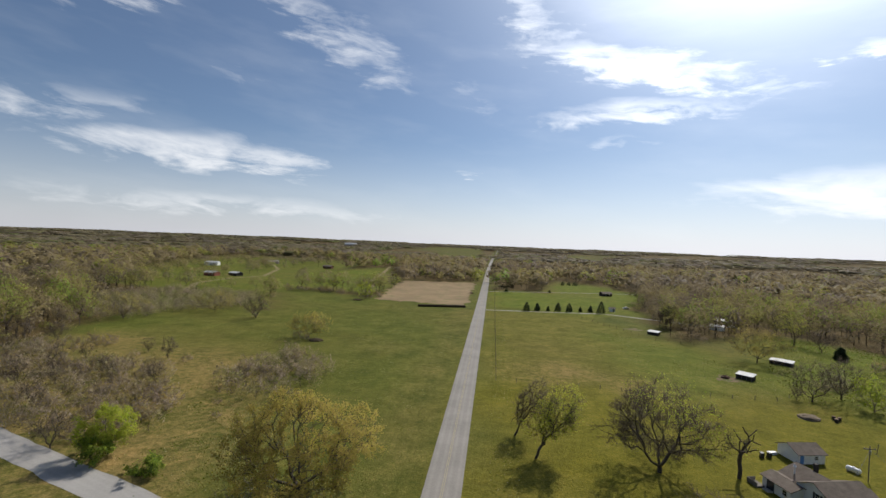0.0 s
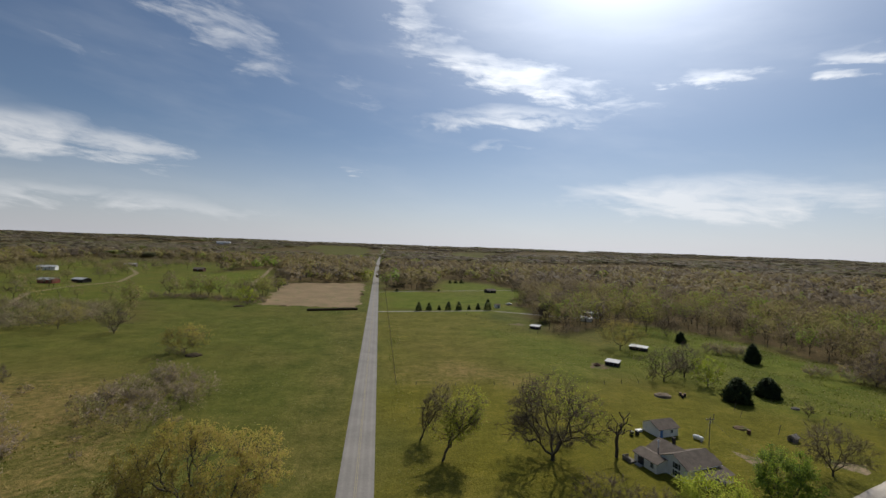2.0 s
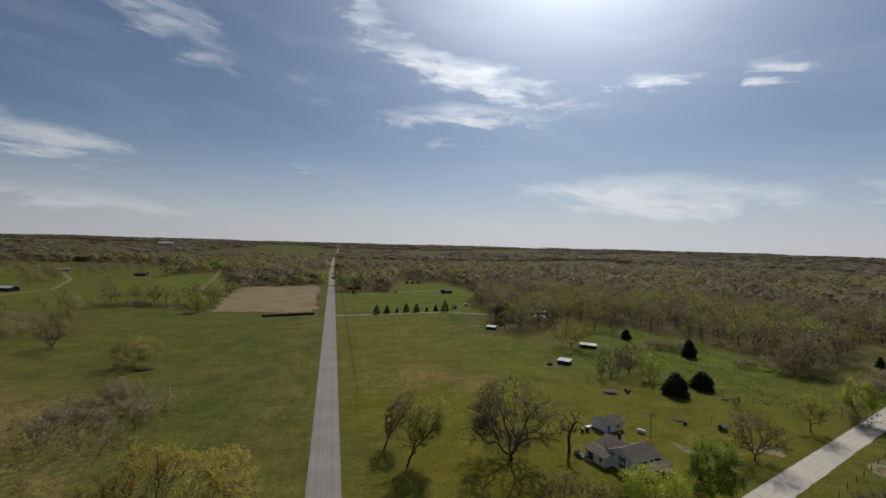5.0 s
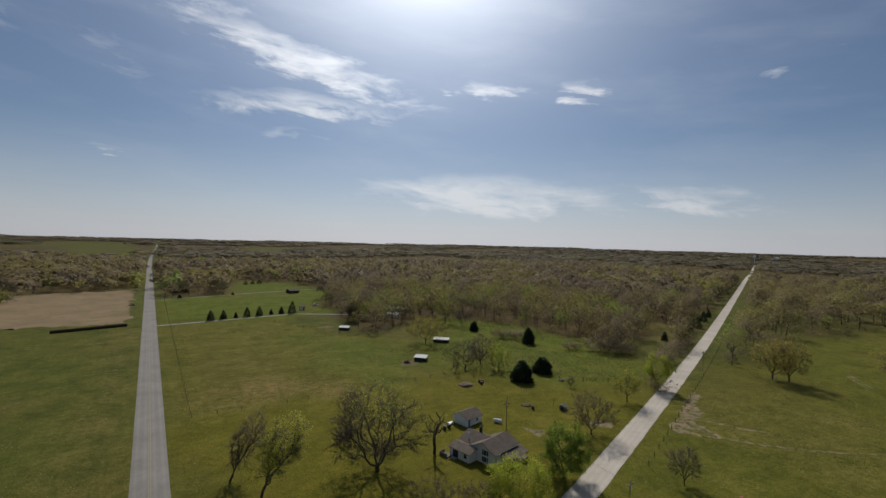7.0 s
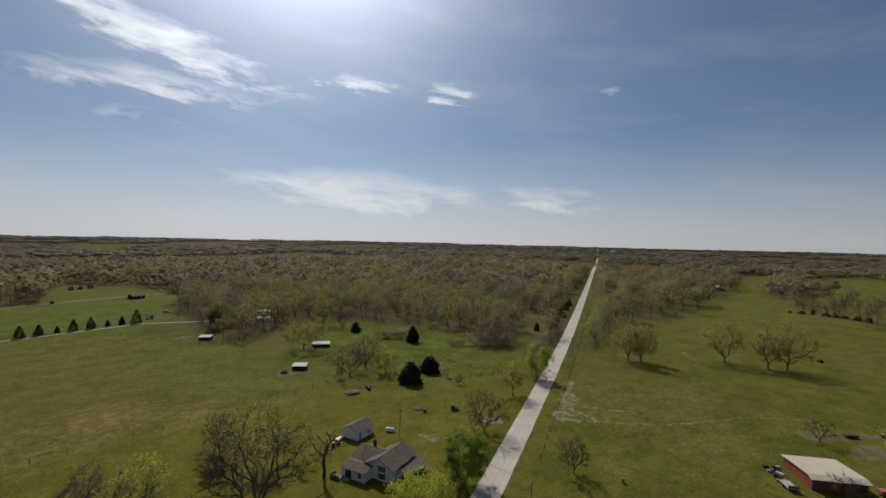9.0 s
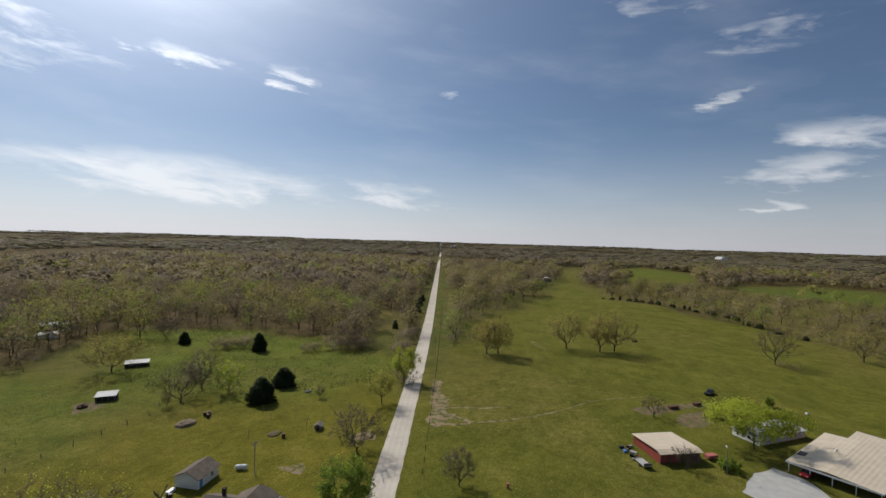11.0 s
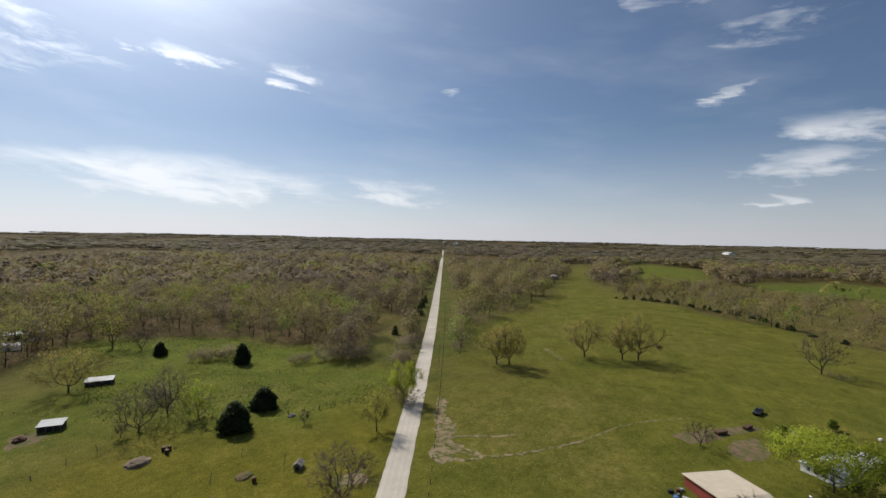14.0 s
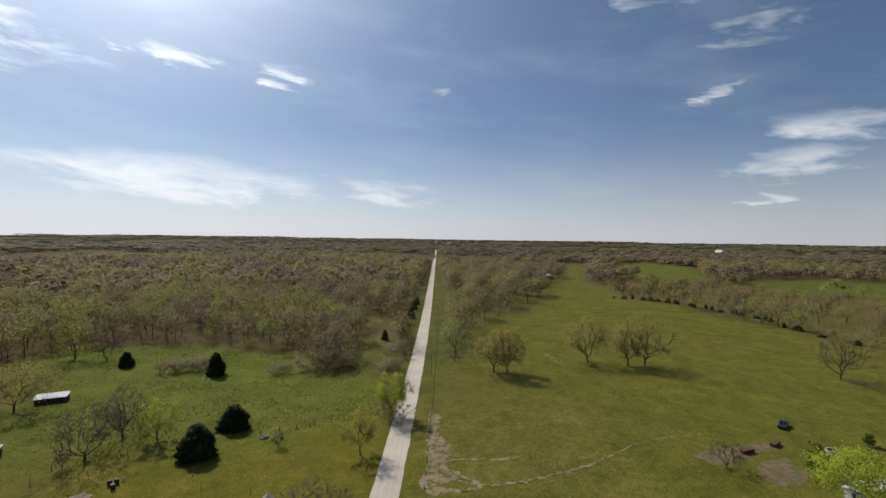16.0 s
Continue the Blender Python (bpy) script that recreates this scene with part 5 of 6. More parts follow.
for k, (x, y, s) in enumerate(((452, 66, 1.0), (462, 52, 1.1), (470, 74, 0.9), (478, 40, 1.1), (486, 60, 1.2), (496, 30, 1.0), (505, 48, 1.1), (515, 70, 1.0), (520, 20, 1.1), (470, 24, 0.8), (455, 36, 0.7), (535, 44, 1.1))):
    plant("tree", ("oak", "bare", "bare_bud")[k % 3], x, y, 13 * s, 13 * s, 340 + k, "grey-brown tree in a clump beyond the rise", group="clump beyond the rise")
young = [plant("sapling", "bare", -120 - 8 * k, 163 + 9 * k, 7.0, 6.0, 380 + k, "young leafless tree in rough pasture", group="young trees in the thicket") for k in range(2)]
for k, (x, y, s) in enumerate(spots_in([(-150, 140), (-160, 190), (-110, 200), (-80, 160), (-64, 140), (-90, 128)], 16, 0.6, 1.15)):
    ob = copy_thing(young[k % 2], pose(x, y, -0.05, 0, 0, k * 61))
    ob.scale = (s, s, s)
WOOD_LOT = [(108, 290), (100, 305), (107, 330), (125, 345), (150, 345), (165, 310), (152, 300), (130, 292)]
for k, (x, y, s) in enumerate(spots_in(WOOD_LOT, 16, 0.8, 1.2)):
    ahead = abs((x - 25) * 0.921 - (y - 60) * 0.389) < 9 and y < 335
    if (x - 143) ** 2 + (y - 326) ** 2 > 90 and not ahead:
        plant("tree", ("bare", "bare_bud", "green", "oak")[k % 4], x, y, 12 * s, 9 * s, 200 + k, "tall thin tree in the farmstead grove", group="farmstead grove")

# ---- building materials ----
SIDING = ribbed("white_lap_siding", (0.72, 0.71, 0.67), (0.84, 0.83, 0.79), 2, 0.2, 0.65)
SHINGLE = surface("weathered_brown_shingles", (0.110, 0.088, 0.070), (0.200, 0.163, 0.132), 0.8, 5.0, 0.9, 0.6, worn=(0.225, 0.19, 0.16), worn_at=0.6)
TRIM = surface("white_painted_trim", (0.66, 0.66, 0.64), (0.8, 0.8, 0.78), 0.8, 8.0, 0.55, 0.1)
SHUTTER = surface("black_painted_shutter", (0.012, 0.013, 0.014), (0.03, 0.032, 0.034), 2.0, 10.0, 0.5, 0.1)
RED_METAL = ribbed("red_barn_siding", (0.21, 0.040, 0.030), (0.32, 0.075, 0.055), 0, 0.5, 0.55)
CREAM = ribbed("cream_sheet_roof", (0.58, 0.47, 0.33), (0.72, 0.61, 0.46), 1, 0.9, 0.45, 0.1)
TIN = ribbed("galvanised_roof", (0.27, 0.27, 0.27), (0.40, 0.40, 0.40), 0, 0.6, 0.6, 0.0)
WHITE_TIN = ribbed("white_sheet_roof", (0.36, 0.36, 0.36), (0.50, 0.50, 0.50), 0, 0.8, 0.6, 0.0)
DARK_WOOD = surface("dark_weathered_boards", (0.030, 0.026, 0.022), (0.075, 0.064, 0.054), 0.7, 7.0, 0.85, 0.4)
GREY_WOOD = surface("grey_weathered_wood", (0.12, 0.105, 0.09), (0.23, 0.205, 0.18), 0.8, 8.0, 0.85, 0.5)
RUST = surface("rusty_brown_metal", (0.075, 0.036, 0.022), (0.17, 0.085, 0.05), 1.2, 7.0, 0.75, 0.4, 0.3)
BLACK = surface("black_plastic", (0.012, 0.012, 0.013), (0.03, 0.03, 0.032), 1.5, 9.0, 0.5, 0.1)
WHITE = surface("white_enamel", (0.70, 0.70, 0.68), (0.84, 0.84, 0.82), 0.9, 6.0, 0.35, 0.05)
STEEL = surface("dull_steel", (0.28, 0.29, 0.30), (0.42, 0.43, 0.44), 1.0, 9.0, 0.4, 0.1, 0.7)
CAR_BLACK = surface("dusty_black_car_paint", (0.014, 0.015, 0.017), (0.032, 0.033, 0.035), 0.7, 9.0, 0.25, 0.02)
CAR_RED = surface("red_car_paint", (0.42, 0.02, 0.015), (0.52, 0.035, 0.025), 0.7, 9.0, 0.25, 0.02)
BLUE = surface("blue_tarpaulin", (0.06, 0.16, 0.40), (0.12, 0.26, 0.55), 0.9, 7.0, 0.6, 0.3)
BRICK = surface("red_brick_stack", (0.16, 0.06, 0.045), (0.26, 0.11, 0.08), 2.0, 9.0, 0.9, 0.4)
CONCRETE = surface("pale_concrete", (0.34, 0.33, 0.31), (0.47, 0.46, 0.43), 0.5, 6.0, 0.85, 0.2)
ASH = surface("grey_ash_and_rubble", (0.16, 0.14, 0.12), (0.38, 0.34, 0.29), 0.9, 4.0, 0.95, 0.9)
TAN_EARTH = surface("heaped_tan_earth", (0.13, 0.098, 0.065), (0.30, 0.235, 0.165), 0.7, 3.0, 0.95, 0.9)
STRAW = surface("old_dark_hay", (0.045, 0.034, 0.023), (0.12, 0.088, 0.054), 1.0, 8.0, 0.95, 0.8)
PINK = surface("primer_red_sheet", (0.36, 0.10, 0.08), (0.48, 0.16, 0.13), 0.8, 7.0, 0.6, 0.2)
PANE, pane_nodes, pane_links, pane_bsdf = shader("dark_window_glass")
pane_bsdf.inputs["Base Color"].default_value = (0.02, 0.025, 0.03, 1)
pane_bsdf.inputs["Roughness"].default_value = 0.08


# ---- buildings ----
def gable_solid(x0, y0, x1, y1, base, eave, ridge, along="x"):
    """Walls of a gabled block as one closed solid."""
    if along == "x":
        ym = (y0 + y1) / 2
        v = [(x0, y0, base), (x1, y0, base), (x1, y1, base), (x0, y1, base), (x0, y0, eave), (x1, y0, eave), (x1, y1, eave), (x0, y1, eave), (x0, ym, ridge), (x1, ym, ridge)]
        f = [(0, 3, 2, 1), (0, 1, 5, 4), (2, 3, 7, 6), (0, 4, 8, 7, 3), (1, 2, 6, 9, 5), (4, 5, 9, 8), (6, 7, 8, 9)]
    else:
        xm = (x0 + x1) / 2
        v = [(x0, y0, base), (x1, y0, base), (x1, y1, base), (x0, y1, base), (x0, y0, eave), (x1, y0, eave), (x1, y1, eave), (x0, y1, eave), (xm, y0, ridge), (xm, y1, ridge)]
        f = [(0, 3, 2, 1), (1, 2, 6, 5), (3, 0, 4, 7), (0, 1, 5, 8, 4), (2, 3, 7, 9, 6), (5, 6, 9, 8), (7, 4, 8, 9)]
    return v, f


def slab_roof(corners, thick=0.12):
    """One roof plane with thickness, from four corners."""
    n = (Vector(corners[1]) - Vector(corners[0])).cross(Vector(corners[3]) - Vector(corners[0])).normalized()
    if n.z < 0:
        n = -n
    top = [Vector(c) + n * thick for c in corners]
    low = [Vector(c) + n * 0.01 for c in corners]
    v = [tuple(p) for p in low + top]
    f = [(0, 1, 2, 3), (4, 7, 6, 5), (0, 4, 5, 1), (1, 5, 6, 2), (2, 6, 7, 3), (3, 7, 4, 0)]
    bm = bmesh.new()
    vs = [bm.verts.new(p) for p in v]
    for q in f:
        bm.faces.new([vs[i] for i in q])
    bmesh.ops.recalc_face_normals(bm, faces=bm.faces[:])
    return bm


def gable_roof(x0, y0, x1, y1, eave, ridge, along="x", over=0.35):
    if along == "x":
        ym, k = (y0 + y1) / 2, (ridge - eave) / ((y1 - y0) / 2)
        e = eave - over * k
        a, b = x0 - over, x1 + over
        return join(slab_roof([(a, y0 - over, e), (b, y0 - over, e), (b, ym, ridge), (a, ym, ridge)]), slab_roof([(a, y1 + over, e), (b, y1 + over, e), (b, ym, ridge), (a, ym, ridge)]))
    xm, k = (x0 + x1) / 2, (ridge - eave) / ((x1 - x0) / 2)
    e = eave - over * k
    a, b = y0 - over, y1 + over
    return join(slab_roof([(x0 - over, a, e), (x0 - over, b, e), (xm, b, ridge), (xm, a, ridge)]), slab_roof([(x1 + over, a, e), (x1 + over, b, e), (xm, b, ridge), (xm, a, ridge)]))


def window(parent, at, across, wide, high, shutters=False):
    """A framed sash window on a wall; across: the wall's direction in plan; outwards is to its right."""
    a = Vector((*across, 0)).normalized()
    out = Vector((a.y, -a.x, 0))
    m = Matrix((( a.x, out.x, 0, at[0]), (a.y, out.y, 0, at[1]), (0, 0, 1, at[2]), (0, 0, 0, 1)))
    w = part("window", box(-wide / 2 - 0.09, 0.0, -0.09, wide / 2 + 0.09, 0.06, high + 0.09), TRIM, parent)
    w.matrix_local = m
    for z in (0.0, high / 2 + 0.03):
        part("pane", box(-wide / 2, 0.063, z, wide / 2, 0.075, z + high / 2 - 0.03), PANE, w)
    if shutters:
        for s in (-1, 1):
            part("shutter", box(s * (wide / 2 + 0.29) - 0.19, 0.0, -0.06, s * (wide / 2 + 0.29) + 0.19, 0.05, high + 0.06), SHUTTER, w, "black louvred shutter")
    return w


def farmhouse():
    h = thing("farmhouse", pose(63.6, 123.9, 0, 0, 0, 13), "white storey-and-a-half farmhouse with brown shingle roofs", "house")
    part("wall", gable_solid(0, 0, 8.4, 6.6, 0, 2.95, 4.55), SIDING, h)
    part("roof", gable_roof(0, 0, 8.4, 6.6, 2.95, 4.55, over=0.4), SHINGLE, h, "brown shingle gable roof")
    part("wall", gable_solid(1.4, 6.6, 8.0, 11.2, 0, 2.4, 4.0, "y"), SIDING, h)
    part("roof", gable_roof(1.4, 4.0, 8.0, 11.2, 2.4, 4.0, "y", 0.4), SHINGLE, h, "brown shingle rear roof")
    part("wall", gable_solid(-2.6, 5.0, 1.395, 11.0, 0, 2.1, 2.75, "y"), SIDING, h)
    part("roof", gable_roof(-2.6, 5.0, 1.395, 11.0, 2.1, 2.75, "y", 0.35), SHINGLE, h, "low brown shingle roof of the side wing")
    part("wall", gable_solid(8.405, 1.4, 10.4, 5.2, 0, 2.3, 3.2), SIDING, h)
    part("roof", gable_roof(8.405, 1.4, 10.4, 5.2, 2.3, 3.2), SHINGLE, h, "small brown shingle roof")
    part("porch_roof", slab_roof([(1.8, -2.7, 1.75), (9.6, -2.7, 1.75), (9.6, -0.02, 2.4), (1.8, -0.02, 2.4)]), SHINGLE, h, "sloping brown porch roof")
    part("porch_floor", box(1.8, -2.5, 0.0, 9.6, -0.02, 0.25), GREY_WOOD, h, "grey wooden porch floor")
    for k in range(4):
        part("porch_post", box(2.0 + k * 2.4, -2.45, 0.25, 2.12 + k * 2.4, -2.33, 1.78), TRIM, h, "white porch post")
    for z in (0.45, 1.95):
        window(h, (-0.005, 2.6, z), (0, -1), 0.72, 1.05, True)
    for x in (2.6, 5.0, 7.2):
        window(h, (x, -0.005, 2.42), (1, 0), 0.6, 0.4)
    window(h, (9.4, 1.395, 0.9), (1, 0), 0.7, 0.9, True)
    window(h, (-2.605, 6.2, 0.8), (0, -1), 0.8, 0.9)
    part("door", box(-2.66, 8.4, 0.05, -2.605, 10.0, 1.75), PANE, h, "dark glazed door")
    part("door", box(4.6, -0.06, 0.25, 5.5, -0.005, 1.7), PANE, h, "dark front door")
    part("chimney", join(box(5.4, 8.2, 3.2, 5.95, 8.75, 5.0), box(5.34, 8.14, 5.0, 6.01, 8.81, 5.12)), DARK_WOOD, h, "soot-dark chimney stack")
    part("flue_pipe", join(rod((2.3, 9.4, 2.6), (2.3, 9.4, 4.3), 0.12), rod((2.3, 9.4, 4.3), (2.3, 9.4, 4.65), 0.3, 0.06)), WHITE, h, "pale steel flue pipe with a cap")
    part("gutter", rod((-0.4, -0.45, 2.78), (8.8, -0.45, 2.78), 0.06, sides=6), TRIM, h, "white eaves gutter")
    part("step", box(-3.6, 8.5, 0, -2.67, 9.9, 0.18), CONCRETE, h, "concrete doorstep")
    part("deck", join(box(-4.4, 10.2, 0, -2.7, 12.6, 0.3), box(-4.4, 10.2, 0.32, -4.3, 12.6, 0.9), box(-4.29, 12.5, 0.32, -2.7, 12.6, 0.9)), GREY_WOOD, h, "small grey wooden deck with a rail")
    return h


def garage():
    g = thing("garage", pose(71.3, 144.6, 0, 0, 0, 11), "small white garage with a brown shingle roof", "garage")
    part("wall", gable_solid(0, 0, 6.0, 5.2, 0, 2.1, 3.3), SIDING, g)
    part("roof", gable_roof(0, 0, 6.0, 5.2, 2.1, 3.3), SHINGLE, g, "brown shingle gable roof")
    part("door", box(0.45, -0.05, 0.02, 1.25, -0.004, 1.9), BLUE, g, "blue side door")
    part("garage_door", box(6.005, 0.8, 0.02, 6.05, 4.4, 1.95), TRIM, g, "white overhead door")
    window(g, (4.0, -0.005, 0.9), (1, 0), 0.7, 0.7)
    return g


def open_shed(x, y, turn, long, deep, label):
    s = thing("shed", pose(x, y, float(gz(x, y)), 0, 0, turn), label, "shed", "cattle sheds")
    L, D = long / 2, deep / 2
    part("wall", box(-L, D - 0.1, 0, L, D, 1.85), DARK_WOOD, s, "dark back wall")
    for k in (-1, 1):
        part("wall", box(k * L - 0.08, -D, 0, k * L + 0.0801, D - 0.105, 1.4), DARK_WOOD, s, "dark side wall")
    part("wall", box(-L + 0.1, -D + 0.25, 0.0, L - 0.1, -D + 0.33, 1.0), DARK_WOOD, s, "dark boarded front wall")
    for k in range(4):
        part("post", box(-L + 0.15 + k * (long - 0.42) / 3, -D + 0.05, 0, -L + 0.27 + k * (long - 0.42) / 3, -D + 0.17, 1.42), GREY_WOOD, s, "wooden post")
    part("roof", slab_roof([(-L - 0.3, -D - 0.3, 1.45), (L + 0.3, -D - 0.3, 1.45), (L + 0.3, D + 0.25, 1.9), (-L - 0.3, D + 0.25, 1.9)]), TIN, s, "shiny galvanised sheet roof")
    return s


def red_barn():
    b = thing("barn", pose(121.8, 58.9, 0, 0, 0, 30.5), "low red metal barn with a cream sheet roof", "barn")
    L, W = 10.6, 10.2
    for name, d in (("wall", box(0, -0.1, 0, L, 0, 2.2)), ("wall", box(0, -W, 0, L, -W + 0.1, 2.2)), ("wall", box(L - 0.1, -W + 0.105, 0, L, -0.105, 2.2))):
        part(name, d, RED_METAL, b, "red ribbed metal wall")
    for k in range(5):
        part("post", box(0.05, -0.3 - k * (W - 0.5) / 4, 0, 0.2, -0.15 - k * (W - 0.5) / 4, 2.1), GREY_WOOD, b, "wooden post of the open front")
    part("wall", box(0.3, -5.2, 0, 0.4, -0.12, 2.1), RED_METAL, b, "red ribbed metal front wall")
    part("roof", slab_roof([(1.0, 0.45, 2.85), (L + 0.4, 0.45, 2.3), (L + 0.4, -W - 0.45, 2.3), (1.0, -W - 0.45, 2.85)]), CREAM, b, "cream sheet metal roof")
    part("roof", slab_roof([(-0.5, 0.45, 2.35), (1.0, 0.45, 2.85), (1.0, -W - 0.45, 2.85), (-0.5, -W - 0.45, 2.35)]), CREAM, b, "short front slope of the cream roof")
    return b


def long_building():
    b = thing("machine_shed", pose(126.1, 25.4, 0, 0, 0, -33), "large low building with a cream sheet roof", "building")
    part("wall", box(7.0, -7.0, 0, 27, 7.4, 2.0), RED_METAL, b, "dark red wall under the eaves")
    part("wall", box(27.005, -7.0, 0, 35, 3.0, 2.0), RED_METAL, b, "dark red wall under the eaves")
    part("roof", slab_roof([(0, -8, 2.25), (28, -8, 2.25), (28, 1.0, 2.75), (0, 1.0, 2.75)]), CREAM, b, "cream sheet roof")
    part("roof", slab_roof([(0, 1.0, 2.75), (28, 1.0, 2.75), (28, 8.4, 2.3), (0, 8.4, 2.3)]), CREAM, b, "cream sheet roof")
    part("roof", slab_roof([(28.02, -8, 2.25), (36, -8, 2.25), (36, 3.7, 2.6), (28.02, 3.7, 2.6)]), CREAM, b, "cream sheet roof")
    part("fascia", box(-0.1, -8.0, 2.05, -0.005, 8.4, 2.42), TRIM, b, "white fascia board")
    for k in range(5):
        part("post", box(0.3, -7.6 + k * 3.85, 0, 0.45, -7.45 + k * 3.85, 2.3), TRIM, b, "white carport post")
    # A solid black box stands for the shade inside a gap at the roof's edge.
    part("roof_gap", box(6.0, 6.6, 2.42, 8.6, 8.1, 2.62), BLACK, b, "black panel standing for a dark roof opening")
    part("vent", join(rod((15, 3.0, 2.5), (15, 3.0, 3.2), 0.15), rod((15, 3.0, 3.2), (15, 3.0, 3.4), 0.3, 0.1)), STEEL, b, "steel roof vent")
    return b


def white_shed():
    b = thing("mobile_home", pose(142.8, 34.3, 0, 0, 0, -48), "long low white-roofed home under a spreading tree", "building")
    part("wall", box(0.3, 0.3, 0, 18.0, 7.7, 1.85), SIDING, b)
    part("roof", gable_roof(0.3, 0.3, 18.0, 7.7, 1.9, 2.5), WHITE_TIN, b, "white sheet metal roof")
    for k in range(4):
        window(b, (0.295, 1.6 + k * 1.5, 0.7), (0, -1), 0.7, 0.8)
    return b


def plain_house(x, y, turn, long, deep, eave, ridge, wall, roof, label, windows=2, category="house"):
    h = thing("house" if category == "house" else "barn", pose(x, y, float(gz(x, y)) - 0.05, 0, 0, turn), label, category)
    part("wall", gable_solid(0, 0, long, deep, 0, eave, ridge), wall, h)
    part("roof", gable_roof(0, 0, long, deep, eave, ridge, over=0.4), roof, h)
    for k in range(windows):
        window(h, (long * (k + 0.7) / (windows + 0.4), -0.005, eave * 0.4), (1, 0), 0.9, eave * 0.38)
    part("door", box(long * 0.45, -0.05, 0.02, long * 0.45 + 0.95, -0.004, min(2.0, eave * 0.85)), PANE, h, "dark door")
    return h


def wheel(parent, at, r, w):
    t = part("wheel", rod((0, -w / 2, 0), (0, w / 2, 0), r, sides=14), BLACK, parent, "black tyre on a steel rim")
    t.location = at
    part("rim", rod((0, -w / 2 - 0.01, 0), (0, w / 2 + 0.01, 0), r * 0.55, sides=10), STEEL, t)


def car(x, y, turn, paint, label, name="car", pickup=False):
    c = thing(name, pose(x, y, float(gz(x, y)), 0, 0, turn), label, name)
    L, W = (5.2, 1.9) if pickup else (4.5, 1.8)
    body = box(-L / 2, -W / 2, 0.38, L / 2, W / 2, 0.95, 0.12)
    part("body", body, paint, c)
    a, b = (-0.2, 1.5) if pickup else (-1.5, 1.0)
    cab = bmesh.new()
    v = [(a, -W / 2 + 0.1, 0.93), (b + 0.5, -W / 2 + 0.1, 0.93), (b + 0.5, W / 2 - 0.1, 0.93), (a, W / 2 - 0.1, 0.93), (a + 0.25, -W / 2 + 0.25, 1.5), (b, -W / 2 + 0.25, 1.5), (b, W / 2 - 0.25, 1.5), (a + 0.25, W / 2 - 0.25, 1.5)]
    vs = [cab.verts.new(p) for p in v]
    for q in ((0, 3, 2, 1), (4, 5, 6, 7), (0, 1, 5, 4), (1, 2, 6, 5), (2, 3, 7, 6), (3, 0, 4, 7)):
        cab.faces.new([vs[i] for i in q])
    part("cabin", cab, PANE, c, "dark glazed cabin")
    part("cabin_roof", box(a + 0.28, -W / 2 + 0.27, 1.5, b - 0.03, W / 2 - 0.27, 1.55, 0.02), paint, c)
    for sx in (-L * 0.31, L * 0.31):
        for sy in (-W / 2 + 0.1, W / 2 - 0.1):
            wheel(c, (sx, sy, 0.34), 0.34, 0.24)
    for sy in (-W / 2 + 0.3, W / 2 - 0.3):
        part("headlight", box(L / 2 - 0.02, sy - 0.16, 0.62, L / 2 + 0.02, sy + 0.16, 0.78), WHITE, c, "clear headlight")
    return c


def utility_pole(x, y, high, lamp=False, label="weathered wooden utility pole with a crossarm"):
    p = thing("utility_pole", pose(x, y, float(gz(x, y))), label, "pole")
    part("post", rod((0, 0, -0.3), (0, 0, high), 0.1, 0.07), GREY_WOOD, p)
    if lamp:
        part("lamp_arm", rod((0, 0, high - 0.3), (1.1, 0, high + 0.1), 0.04), STEEL, p)
        part("lamp_head", box(0.9, -0.16, high, 1.5, 0.16, high + 0.16, 0.05), WHITE, p, "white lamp head")
    else:
        part("crossarm", box(-1.1, -0.06, high - 0.7, 1.1, 0.06, high - 0.55), GREY_WOOD, p)
        for k in (-1, 0, 1):
            part("insulator", rod((k * 0.95, 0, high - 0.55), (k * 0.95, 0, high - 0.35), 0.05), CONCRETE, p)
        part("transformer", rod((0.2, 0.15, high - 1.7), (0.2, 0.15, high - 1.0), 0.16), STEEL, p, "grey transformer can")
    return p


def fence(name, line, every, label, posts=DARK_WOOD, strands=3, high=1.25):
    """A wire fence along a plan line: posts of its own and sagging strands."""
    f = thing(name, pose(0, 0, 0), label, "fence")
    at = []
    for a, b in zip(line, line[1:]):
        n = max(1, int(math.dist(a, b) / every))
        at += [(a[0] + (b[0] - a[0]) * k / n, a[1] + (b[1] - a[1]) * k / n) for k in range(n)]
    at.append(line[-1])
    me = None
    for k, (x, y) in enumerate(at):
        if me is None:
            ob = part("post", rod((0, 0, -0.2), (0, 0, high), 0.085, 0.07, 6), posts, f)
            me = ob.data
        else:
            ob = new("post", me)
            ob.parent = f
        ob.matrix_world = pose(x, y, float(gz(x, y)), (k * 53) % 7 - 3, (k * 31) % 7 - 3, k * 40) @ Matrix.Diagonal((1, 1, 0.9 + ((k * 17) % 5) * 0.05, 1))
    for s in range(strands):
        pts = np.array([(x, y, float(gz(x, y)) + 0.35 + s * 0.36) for x, y in at])
        w = big_mesh("wire", *tubes(pts[:-1], pts[1:], np.full(len(pts) - 1, 0.004), np.full(len(pts) - 1, 0.004), 3), [RUST])
        w.parent = f
    return f


def cable(p, q, sag, label):
    p, q = np.array(p, float), np.array(q, float)
    t = np.linspace(0, 1, 14)[:, None]
    pts = p + (q - p) * t
    pts[:, 2] -= (4 * sag * t * (1 - t)).ravel()
    n = len(pts) - 1
    return tagged(big_mesh("cable", *tubes(pts[:-1], pts[1:], np.full(n, 0.02), np.full(n, 0.02), 4), [BLACK]), label, "cable")


